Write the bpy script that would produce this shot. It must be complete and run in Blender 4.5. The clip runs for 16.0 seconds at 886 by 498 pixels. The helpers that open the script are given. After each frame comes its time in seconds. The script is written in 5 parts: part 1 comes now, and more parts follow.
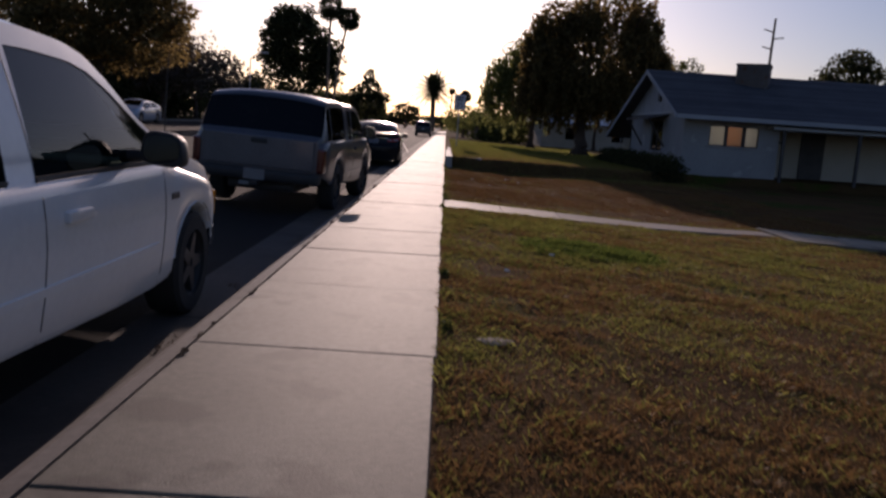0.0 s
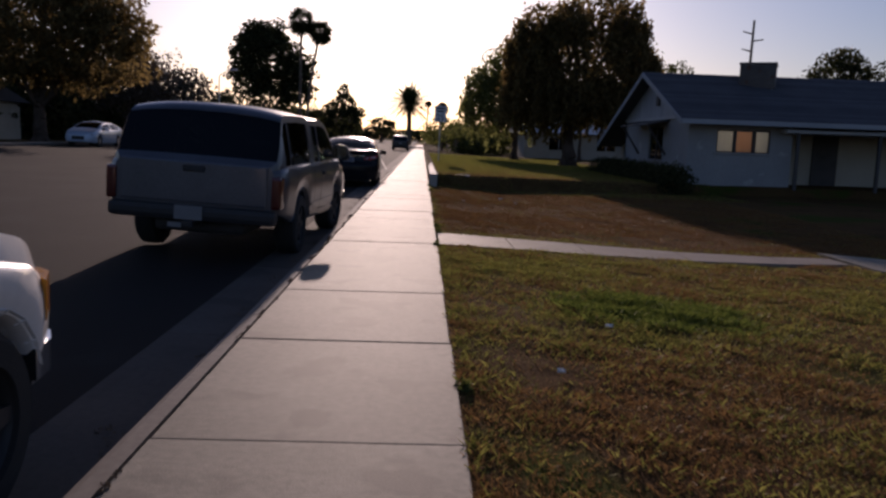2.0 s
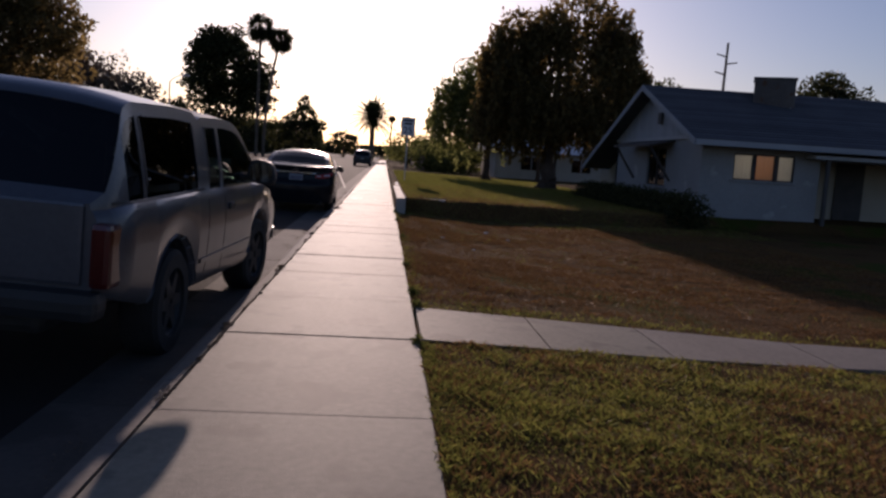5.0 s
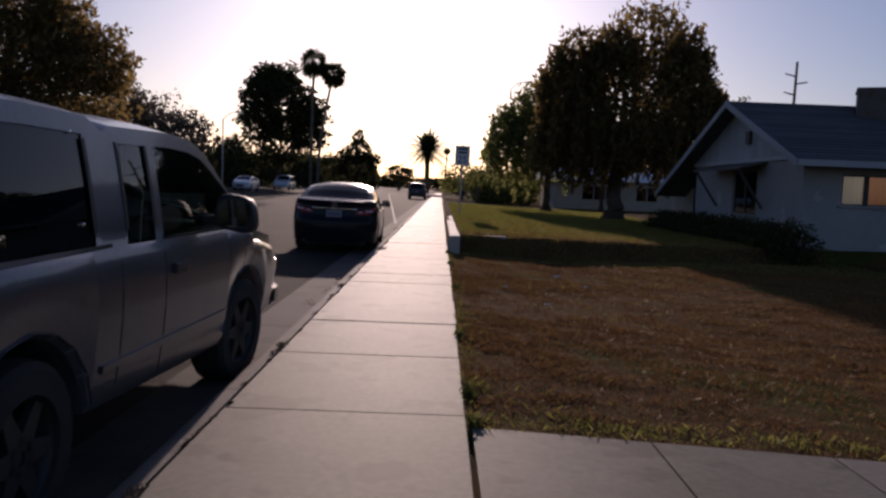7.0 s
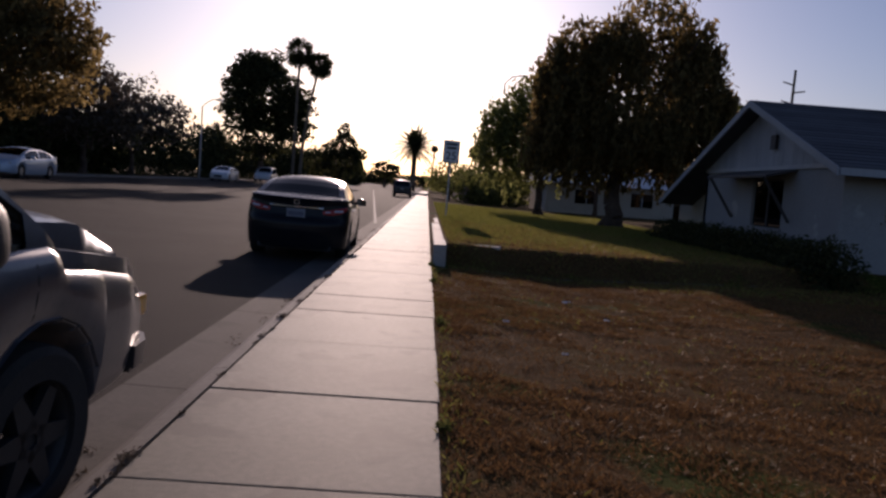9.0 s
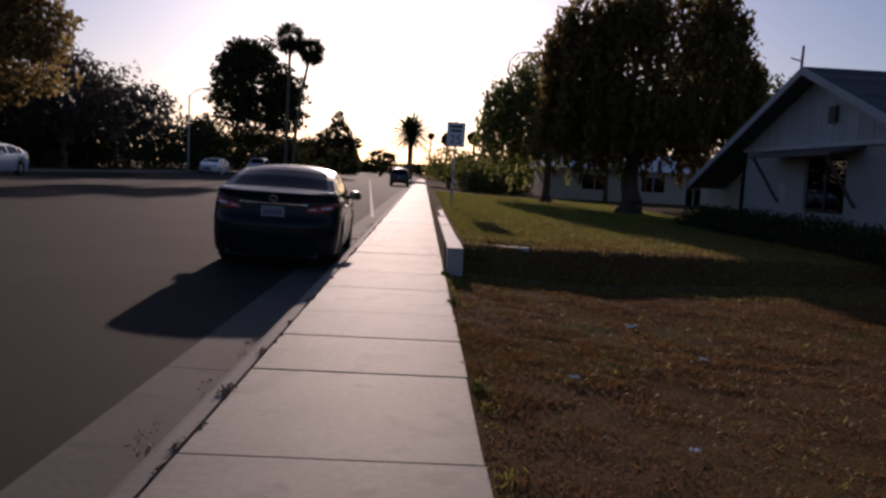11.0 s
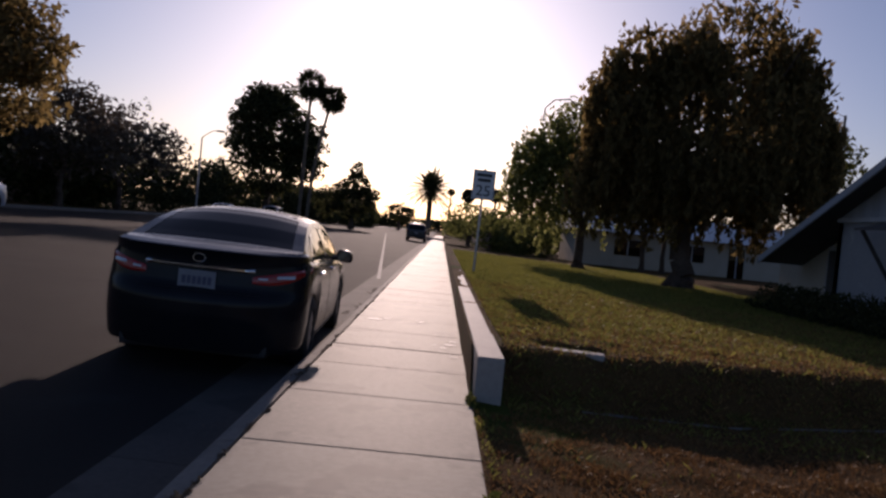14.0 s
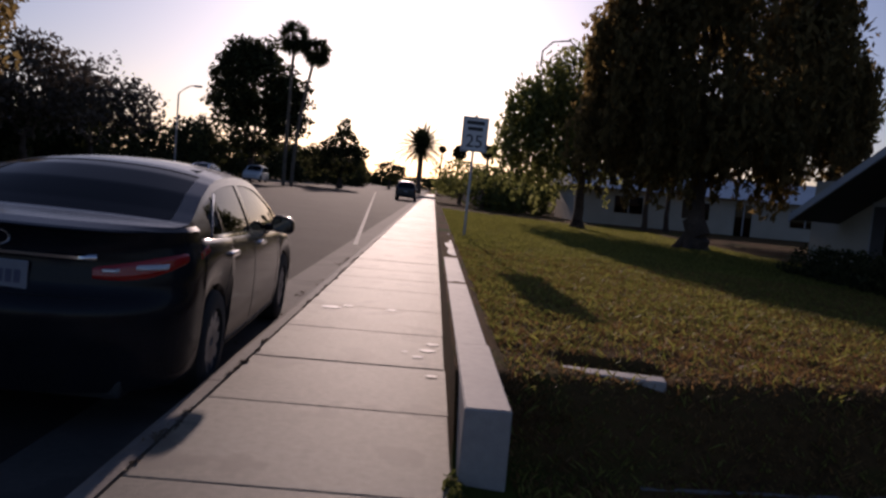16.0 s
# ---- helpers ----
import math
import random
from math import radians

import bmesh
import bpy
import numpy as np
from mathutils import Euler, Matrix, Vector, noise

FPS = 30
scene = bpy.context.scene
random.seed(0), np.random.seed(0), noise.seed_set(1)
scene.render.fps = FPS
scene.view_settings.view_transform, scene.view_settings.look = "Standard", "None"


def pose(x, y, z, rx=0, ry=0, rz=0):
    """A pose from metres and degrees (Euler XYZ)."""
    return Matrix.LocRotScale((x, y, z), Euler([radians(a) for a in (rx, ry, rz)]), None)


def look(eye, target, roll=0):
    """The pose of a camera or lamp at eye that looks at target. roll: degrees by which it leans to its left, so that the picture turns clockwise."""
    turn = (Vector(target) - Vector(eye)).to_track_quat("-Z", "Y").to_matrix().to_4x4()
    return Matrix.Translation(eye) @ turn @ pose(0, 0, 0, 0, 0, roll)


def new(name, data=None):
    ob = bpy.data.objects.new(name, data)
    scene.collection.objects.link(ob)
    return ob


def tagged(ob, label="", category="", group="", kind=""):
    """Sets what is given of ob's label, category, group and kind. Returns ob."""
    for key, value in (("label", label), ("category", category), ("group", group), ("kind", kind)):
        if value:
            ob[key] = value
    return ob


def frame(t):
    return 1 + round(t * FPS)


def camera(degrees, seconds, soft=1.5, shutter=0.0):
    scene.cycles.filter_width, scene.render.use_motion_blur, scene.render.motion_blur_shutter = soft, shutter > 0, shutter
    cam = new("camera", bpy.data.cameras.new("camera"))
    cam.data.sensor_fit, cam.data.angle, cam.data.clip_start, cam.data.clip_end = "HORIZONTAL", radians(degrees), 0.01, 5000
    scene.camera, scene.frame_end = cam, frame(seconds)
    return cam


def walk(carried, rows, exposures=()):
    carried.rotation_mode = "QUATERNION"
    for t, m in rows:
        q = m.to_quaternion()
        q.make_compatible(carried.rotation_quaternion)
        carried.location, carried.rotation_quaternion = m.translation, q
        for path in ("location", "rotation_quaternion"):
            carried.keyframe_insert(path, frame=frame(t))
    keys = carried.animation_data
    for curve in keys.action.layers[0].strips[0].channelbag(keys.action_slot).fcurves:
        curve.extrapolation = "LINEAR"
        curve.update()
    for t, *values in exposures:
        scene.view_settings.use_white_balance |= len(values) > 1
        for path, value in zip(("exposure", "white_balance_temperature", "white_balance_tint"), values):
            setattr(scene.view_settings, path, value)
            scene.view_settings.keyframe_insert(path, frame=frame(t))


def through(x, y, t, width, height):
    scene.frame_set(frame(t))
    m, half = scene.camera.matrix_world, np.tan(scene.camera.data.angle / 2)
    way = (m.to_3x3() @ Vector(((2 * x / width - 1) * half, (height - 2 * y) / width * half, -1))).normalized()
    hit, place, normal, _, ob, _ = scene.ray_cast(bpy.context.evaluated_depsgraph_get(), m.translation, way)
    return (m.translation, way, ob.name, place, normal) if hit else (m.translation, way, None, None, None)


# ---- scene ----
cam = camera(58.0, 16.0, 2.6, 0.3)
PATH = [
    (0, (-0.024, -2.363, 1.253), (-0.012, -0.386, 0.948), 3.8),
    (0.5, (-0.05, -1.709, 1.288), (-0.057, 0.279, 1.071), 4.7),
    (1, (-0.092, -0.97, 1.26), (-0.027, 1.014, 1.02), 3.5),
    (1.5, (-0.146, -0.332, 1.268), (-0.134, 1.655, 1.043), 2.6),
    (2, (-0.219, 0.393, 1.272), (-0.159, 2.373, 1.001), 2.0),
    (2.5, (-0.252, 1.079, 1.299), (-0.28, 3.058, 1.011), 4.0),
    (3, (-0.347, 1.806, 1.267), (-0.219, 3.782, 0.988), 3.3),
    (3.5, (-0.327, 2.461, 1.287), (-0.276, 4.441, 1.007), 2.7),
    (4, (-0.316, 3.204, 1.319), (-0.165, 5.186, 1.097), 3.6),
    (4.2, (-0.307, 3.52, 1.28), (-0.12, 5.499, 1.059), 3.0),
    (6.3, (-0.286, 6.43, 1.253), (-0.19, 8.413, 1.017), 4.7),
    (6.5, (-0.254, 6.676, 1.247), (-0.102, 8.661, 1.053), 3.7),
    (7, (-0.181, 7.305, 1.24), (-0.17, 9.299, 1.086), 2.2),
    (7.5, (-0.221, 7.987, 1.276), (-0.165, 9.978, 1.092), 3.2),
    (8, (-0.155, 8.659, 1.268), (-0.155, 10.65, 1.085), 4.3),
    (8.5, (-0.099, 9.301, 1.263), (-0.056, 11.296, 1.129), 4.5),
    (8.7, (-0.117, 9.549, 1.244), (-0.063, 11.543, 1.088), 4.3),
    (10.8, (-0.308, 12.432, 1.283), (-0.316, 14.426, 1.133), 3.2),
    (11, (-0.328, 12.649, 1.236), (-0.27, 14.639, 1.05), 3.0),
    (11.5, (-0.34, 13.365, 1.249), (-0.328, 15.352, 1.024), 6.3),
    (12, (-0.357, 14.06, 1.212), (-0.101, 16.027, 0.956), 5.3),
    (12.5, (-0.321, 14.706, 1.233), (-0.147, 16.686, 1.008), 5.6),
    (13, (-0.387, 15.406, 1.274), (-0.183, 17.39, 1.115), 5.7),
    (13.5, (-0.343, 16.08, 1.247), (-0.259, 18.068, 1.047), 5.3),
    (14, (-0.342, 16.735, 1.231), (-0.334, 18.734, 1.183), 5.7),
    (14.5, (-0.298, 17.393, 1.208), (-0.287, 19.389, 1.081), 5.1),
    (15, (-0.252, 18.013, 1.204), (-0.318, 20.004, 1.019), 5.2),
    (15.5, (-0.212, 18.679, 1.215), (-0.184, 20.671, 1.05), 5.3),
    (16, (-0.191, 19.343, 1.231), (-0.155, 21.337, 1.081), 5.1),
]
walk(cam, [(t, look(eye, target, roll)) for t, eye, target, roll in PATH], [(0.0, -0.38, 6350, 34), (16.0, -0.38, 6350, 34)])

# ---- light ----
SUN_EL, SUN_AZ = 13.6, 2.7          # degrees above the horizon, degrees to the left of the street's direction
world = bpy.data.worlds.new("sky")
scene.world = world
world.use_nodes = True
wn = world.node_tree.nodes
sky = wn.new("ShaderNodeTexSky")
sky.sky_type = "NISHITA"
sky.sun_disc = False
sky.sun_elevation = radians(SUN_EL)
sky.sun_rotation = radians(-SUN_AZ)
sky.air_density, sky.dust_density, sky.ozone_density = 1.0, 0.95, 3.5
wn["Background"].inputs[1].default_value = 0.088
world.node_tree.links.new(sky.outputs[0], wn["Background"].inputs[0])
sun = new("sun", bpy.data.lights.new("sun", "SUN"))
sun.data.energy, sun.data.angle, sun.data.color = 3.6, radians(0.55), (1.0, 0.84, 0.64)
a, e = radians(SUN_AZ), radians(SUN_EL)
to_sun = Vector((-math.sin(a) * math.cos(e), math.cos(a) * math.cos(e), math.sin(e)))
sun.matrix_world = look(to_sun * 60, (0, 0, 0))


# ---- materials ----
def material(name, colours, rough=0.6, metal=0.0, fine=40.0, coarse=1.5, bump=0.2, bump_scale=None, spots=None,
             coat=0.0, random_by=None, spread=0.15, spec=0.5, depth=0.004):
    """Two colours mixed by coarse and fine noise in metres, with relief; random_by: 'object' or 'island' varies the value."""
    m = bpy.data.materials.new(name)
    m.use_nodes = True
    nt = m.node_tree
    n, l = nt.nodes, nt.links
    p = n["Principled BSDF"]
    p.inputs["Roughness"].default_value, p.inputs["Metallic"].default_value = rough, metal
    p.inputs["Coat Weight"].default_value = coat
    p.inputs["Coat Roughness"].default_value = 0.08
    p.inputs["Specular IOR Level"].default_value = spec
    co = n.new("ShaderNodeNewGeometry").outputs["Position"]
    big, small = n.new("ShaderNodeTexNoise"), n.new("ShaderNodeTexNoise")
    big.inputs["Scale"].default_value, small.inputs["Scale"].default_value = coarse, fine
    big.inputs["Detail"].default_value, small.inputs["Detail"].default_value = 4, 3
    for t in (big, small):
        l.new(co, t.inputs["Vector"])
    add = n.new("ShaderNodeMath")
    add.operation = "MULTIPLY_ADD"
    add.inputs[1].default_value = 0.45
    l.new(small.outputs["Fac"], add.inputs[0])
    sc = n.new("ShaderNodeMath")
    sc.operation = "MULTIPLY"
    sc.inputs[1].default_value = 0.55
    l.new(big.outputs["Fac"], sc.inputs[0])
    l.new(sc.outputs[0], add.inputs[2])
    ramp = n.new("ShaderNodeValToRGB")
    els = ramp.color_ramp.elements
    while len(els) < len(colours):
        els.new(0.5)
    for i, c in enumerate(colours):
        els[i].position = 0.34 + 0.32 * i / max(1, len(colours) - 1)
        els[i].color = (*c, 1)
    l.new(add.outputs[0], ramp.inputs["Fac"])
    out = ramp.outputs["Color"]
    if spots:
        vor = n.new("ShaderNodeTexNoise")
        vor.inputs["Scale"].default_value, vor.inputs["Detail"].default_value = spots[1], 5
        l.new(co, vor.inputs["Vector"])
        mr = n.new("ShaderNodeMapRange")
        mr.inputs["From Min"].default_value, mr.inputs["From Max"].default_value = spots[2], spots[2] + 0.06
        l.new(vor.outputs["Fac"], mr.inputs["Value"])
        mix = n.new("ShaderNodeMix")
        mix.data_type = "RGBA"
        l.new(mr.outputs["Result"], mix.inputs["Factor"])
        l.new(out, mix.inputs[6])
        mix.inputs[7].default_value = (*spots[0], 1)
        out = mix.outputs[2]
    if random_by:
        src = n.new("ShaderNodeObjectInfo").outputs["Random"] if random_by == "object" else n.new("ShaderNodeNewGeometry").outputs["Random Per Island"]
        mr = n.new("ShaderNodeMapRange")
        mr.inputs["To Min"].default_value, mr.inputs["To Max"].default_value = 1 - spread, 1 + spread
        l.new(src, mr.inputs["Value"])
        hsv = n.new("ShaderNodeHueSaturation")
        l.new(mr.outputs["Result"], hsv.inputs["Value"])
        l.new(out, hsv.inputs["Color"])
        out = hsv.outputs["Color"]
    l.new(out, p.inputs["Base Color"])
    if bump:
        bn = n.new("ShaderNodeTexNoise")
        bn.inputs["Scale"].default_value, bn.inputs["Detail"].default_value = bump_scale or fine, 5
        l.new(co, bn.inputs["Vector"])
        b = n.new("ShaderNodeBump")
        b.inputs["Strength"].default_value, b.inputs["Distance"].default_value = bump, depth
        l.new(bn.outputs["Fac"], b.inputs["Height"])
        l.new(b.outputs["Normal"], p.inputs["Normal"])
    return m


def leaf_material(name, dark, light, through=0.35):
    """Leaves: colour varies leaf by leaf, part of the light comes through."""
    m = bpy.data.materials.new(name)
    m.use_nodes = True
    n, l = m.node_tree.nodes, m.node_tree.links
    p = n["Principled BSDF"]
    p.inputs["Roughness"].default_value = 0.6
    p.inputs["Specular IOR Level"].default_value = 0.12
    ramp = n.new("ShaderNodeValToRGB")
    ramp.color_ramp.elements[0].color, ramp.color_ramp.elements[1].color = (*dark, 1), (*light, 1)
    l.new(n.new("ShaderNodeNewGeometry").outputs["Random Per Island"], ramp.inputs["Fac"])
    l.new(ramp.outputs["Color"], p.inputs["Base Color"])
    tr = n.new("ShaderNodeBsdfTranslucent")
    l.new(ramp.outputs["Color"], tr.inputs["Color"])
    mix = n.new("ShaderNodeMixShader")
    mix.inputs[0].default_value = through
    l.new(p.outputs[0], mix.inputs[1])
    l.new(tr.outputs[0], mix.inputs[2])
    l.new(mix.outputs[0], n["Material Output"].inputs["Surface"])
    return m


def glass_material(name, tint, rough=0.02, ior=1.5, extra=0.05):
    m = bpy.data.materials.new(name)
    m.use_nodes = True
    n, l = m.node_tree.nodes, m.node_tree.links
    p = n["Principled BSDF"]
    p.inputs["Roughness"].default_value = rough
    p.inputs["Base Color"].default_value = (0.02, 0.022, 0.022, 1)
    tr = n.new("ShaderNodeBsdfTransparent")
    tr.inputs["Color"].default_value = (*tint, 1)
    fr = n.new("ShaderNodeFresnel")
    fr.inputs["IOR"].default_value = ior
    ad = n.new("ShaderNodeMath")
    ad.inputs[1].default_value = extra
    l.new(fr.outputs[0], ad.inputs[0])
    gl = n.new("ShaderNodeBsdfGlossy")
    gl.inputs["Roughness"].default_value = rough
    mix = n.new("ShaderNodeMixShader")
    l.new(ad.outputs[0], mix.inputs[0])
    l.new(tr.outputs[0], mix.inputs[1])
    l.new(gl.outputs[0], mix.inputs[2])
    l.new(mix.outputs[0], n["Material Output"].inputs["Surface"])
    return m


CONCRETE = material("concrete", [(0.15, 0.137, 0.103), (0.25, 0.229, 0.178)], 0.7, 0, 22, 1.3, 0.7, 120, ((0.13, 0.115, 0.09), 2.1, 0.56), 0, "object", 0.13, 0.26, 0.003)
KERB = material("kerb_concrete", [(0.13, 0.113, 0.096), (0.21, 0.187, 0.16)], 0.85, 0, 25, 1.3, 0.5, 90, ((0.14, 0.12, 0.1), 2.2, 0.62), 0, "object", 0.1)
WALLC = material("wall_concrete", [(0.34, 0.31, 0.28), (0.46, 0.42, 0.38)], 0.75, 0, 18, 1.1, 0.6, 60, ((0.24, 0.2, 0.17), 2.0, 0.62), 0, "object", 0.08)
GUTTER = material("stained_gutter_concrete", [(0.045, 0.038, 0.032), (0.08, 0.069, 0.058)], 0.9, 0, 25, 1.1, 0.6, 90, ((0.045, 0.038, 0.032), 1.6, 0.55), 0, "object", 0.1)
ASPHALT = material("asphalt", [(0.02, 0.017, 0.0152), (0.034, 0.0288, 0.0255)], 0.9, 0, 60, 0.35, 1.0, 130, ((0.03, 0.027, 0.025), 0.7, 0.6), 0, None, 0, 0.12, 0.008)
LAWN = material("lawn_soil", [(0.06, 0.034, 0.015), (0.115, 0.064, 0.026), (0.095, 0.066, 0.022)], 1.0, 0, 14, 0.7, 1.0, 45, ((0.06, 0.07, 0.014), 0.42, 0.55), 0, None, 0, 0.03, 0.03)
PAINT = material("road_paint", [(0.2, 0.19, 0.17), (0.34, 0.33, 0.3)], 0.85, 0, 50, 3, 0.3)
JOINT = material("joint_dirt", [(0.05, 0.04, 0.03), (0.09, 0.07, 0.05)], 0.95, 0, 80, 6, 0.5)
WHITE_CAR = material("white_car_paint", [(0.72, 0.72, 0.72), (0.8, 0.8, 0.79)], 0.32, 0, 25, 2, 0.02, 30, None, 0.7)
SILVER_CAR = material("silver_grey_car_paint", [(0.082, 0.087, 0.1), (0.115, 0.12, 0.137)], 0.3, 0.35, 30, 2, 0.02, 40, None, 0.5)
BLACK_CAR = material("black_car_paint", [(0.008, 0.009, 0.012), (0.014, 0.015, 0.019)], 0.2, 0.0, 60, 3, 0.02, 60, None, 0.1, None, 0, 0.14)
BLUE_CAR = material("pale_blue_car_paint", [(0.42, 0.5, 0.6), (0.5, 0.57, 0.66)], 0.3, 0.1, 30, 2, 0.02, 40, None, 0.6)
DARK_CAR = material("dark_grey_car_paint", [(0.02, 0.022, 0.025), (0.035, 0.036, 0.04)], 0.35, 0.2, 30, 2, 0.02, 40, None, 0.8)
PLASTIC = material("black_plastic", [(0.018, 0.018, 0.019), (0.03, 0.03, 0.031)], 0.55, 0, 90, 5, 0.25, 300)
GREYPLASTIC = material("grey_moulding", [(0.17, 0.17, 0.175), (0.22, 0.22, 0.22)], 0.55, 0, 60, 4, 0.15)
RUBBER = material("tyre_rubber", [(0.014, 0.014, 0.014), (0.028, 0.026, 0.024)], 0.85, 0, 60, 6, 0.5, 120)
CHROME = material("chrome", [(0.72, 0.72, 0.73), (0.8, 0.8, 0.8)], 0.14, 1.0, 40, 3, 0.02)
DARKCHROME = material("dull_dark_steel", [(0.05, 0.05, 0.054), (0.08, 0.08, 0.084)], 0.45, 0.6, 40, 3, 0.1)
# mirror tinted dark in place of the dark surroundings it would reflect
DARKMIRROR = material("dark_reflection_mirror", [(0.1, 0.1, 0.11), (0.13, 0.13, 0.14)], 0.06, 1.0, 40, 3, 0)
ALLOY = material("alloy_wheel", [(0.3, 0.3, 0.31), (0.4, 0.4, 0.41)], 0.4, 0.8, 40, 5, 0.05)
AMBER = material("amber_lens", [(0.85, 0.33, 0.02), (0.95, 0.42, 0.04)], 0.15, 0, 120, 8, 0.2, 200, None, 0.8)
REDLENS = material("red_lens", [(0.07, 0.004, 0.004), (0.11, 0.006, 0.005)], 0.18, 0, 120, 8, 0.15, 200, None, 0.8)
# brighter than red_lens: sunlight glowing in the lamps is put into the colour
SUNLITRED = material("sunlit_red_lens", [(0.34, 0.01, 0.009), (0.44, 0.015, 0.012)], 0.12, 0, 120, 8, 0.15, 200, None, 0.4)
CLEARLENS = material("clear_lens", [(0.55, 0.57, 0.6), (0.72, 0.73, 0.75)], 0.12, 0.3, 120, 8, 0.15, 200, None, 1.0)
PLATE = material("number_plate", [(0.2, 0.21, 0.24), (0.25, 0.26, 0.29)], 0.4, 0.1, 60, 9, 0.1)
PLATEINK = material("plate_ink", [(0.06, 0.07, 0.12), (0.1, 0.1, 0.16)], 0.5, 0, 80, 9, 0)
SEAT = material("seat_cloth", [(0.07, 0.068, 0.065), (0.1, 0.098, 0.095)], 0.9, 0, 120, 6, 0.4)
GLASS = glass_material("window_glass", (0.33, 0.45, 0.4), 0.02, 1.4, 0.02)
CLEAR = glass_material("clear_glass", (0.92, 0.94, 0.93))
PRIVACY = glass_material("privacy_glass", (0.006, 0.006, 0.007), 0.03, 1.14, 0.0)
CARGLASS = glass_material("dark_car_glass", (0.03, 0.033, 0.033), 0.02, 1.2, 0.0)
TINT = glass_material("tinted_glass", (0.03, 0.033, 0.033), 0.02, 1.4, 0.01)
STUCCO = material("white_painted_block", [(0.28, 0.28, 0.275), (0.36, 0.355, 0.345)], 0.85, 0, 22, 0.8, 0.5, 60, ((0.46, 0.45, 0.43), 1.3, 0.62))
SIDING = material("grey_board_siding", [(0.34, 0.35, 0.36), (0.42, 0.43, 0.44)], 0.75, 0, 15, 1.0, 0.3, 40, None, 0, "object", 0.08)
SHINGLE = material("grey_shingle", [(0.06, 0.06, 0.068), (0.1, 0.1, 0.108)], 0.92, 0, 30, 1.0, 0.6, 70, None, 0, "object", 0.2)
DARKWOOD = material("dark_painted_wood", [(0.055, 0.05, 0.048), (0.09, 0.08, 0.075)], 0.7, 0, 30, 3, 0.3)
TRIM = material("pale_trim", [(0.4, 0.4, 0.4), (0.5, 0.5, 0.49)], 0.65, 0, 30, 3, 0.2)
BEIGE = material("beige_wall", [(0.42, 0.37, 0.29), (0.52, 0.47, 0.38)], 0.85, 0, 20, 1.2, 0.4)
BRICK = material("red_brown_masonry", [(0.19, 0.12, 0.09), (0.29, 0.19, 0.14)], 0.9, 0, 12, 0.8, 0.5)
WHITEROOF = material("white_coated_roof", [(0.6, 0.59, 0.57), (0.72, 0.71, 0.69)], 0.7, 0, 6, 0.5, 0.3)
GALV = material("galvanised_steel", [(0.33, 0.34, 0.35), (0.43, 0.44, 0.45)], 0.45, 0.8, 30, 4, 0.1)
RUSTY = material("cooler_sheet_metal", [(0.12, 0.1, 0.09), (0.19, 0.165, 0.145)], 0.75, 0.3, 14, 2, 0.2, 30, ((0.16, 0.08, 0.045), 3.0, 0.6))
SIGNWHITE = material("sign_white", [(0.66, 0.66, 0.65), (0.76, 0.76, 0.75)], 0.5, 0, 40, 4, 0.05)
SIGNBLACK = material("sign_black", [(0.015, 0.015, 0.015), (0.03, 0.03, 0.03)], 0.5, 0, 40, 4, 0)
BLIND = leaf_material("window_blind", (0.7, 0.67, 0.58), (0.8, 0.77, 0.68), 0.5)
CURTAIN = leaf_material("orange_curtain", (0.62, 0.36, 0.13), (0.7, 0.42, 0.17), 0.5)
BARK = material("bark", [(0.07, 0.05, 0.038), (0.15, 0.11, 0.085)], 0.95, 0, 14, 2, 1.0, 20, None, 0, None, 0, 0.2, 0.03)
PALMBARK = material("palm_bark", [(0.14, 0.105, 0.075), (0.22, 0.17, 0.12)], 0.95, 0, 6, 1, 1.0, 8, None, 0, None, 0, 0.2, 0.05)
POLEWOOD = material("pole_wood", [(0.1, 0.075, 0.055), (0.17, 0.13, 0.1)], 0.9, 0, 10, 1, 0.5)
PAPER = material("white_litter", [(0.7, 0.69, 0.66), (0.82, 0.81, 0.78)], 0.8, 0, 40, 5, 0.3)
SPLASH = material("dried_white_splash", [(0.75, 0.74, 0.71), (0.85, 0.84, 0.81)], 0.66, 0, 40, 5, 0.2)
STONE = material("pale_stone", [(0.3, 0.24, 0.18), (0.4, 0.33, 0.26)], 0.95, 0, 20, 4, 0.7)
LEAF = leaf_material("leaf_green", (0.06, 0.075, 0.02), (0.16, 0.165, 0.05), 0.55)
LEAF_WARM = leaf_material("leaf_olive", (0.12, 0.09, 0.035), (0.31, 0.22, 0.085), 0.72)
LEAF_LIGHT = leaf_material("leaf_light_green", (0.14, 0.16, 0.045), (0.34, 0.34, 0.12), 0.66)
LEAF_DARK = leaf_material("leaf_dark", (0.016, 0.026, 0.01), (0.1, 0.1, 0.04), 0.5)
TWIG = leaf_material("dry_twig", (0.09, 0.07, 0.05), (0.18, 0.14, 0.1), 0.15)
GRASS_DRY = leaf_material("dry_grass", (0.17, 0.09, 0.035), (0.37, 0.215, 0.082), 0.42)
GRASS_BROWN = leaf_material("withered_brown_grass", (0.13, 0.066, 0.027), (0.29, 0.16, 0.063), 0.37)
GRASS_GREEN = leaf_material("green_grass", (0.12, 0.135, 0.03), (0.34, 0.32, 0.08), 0.6)


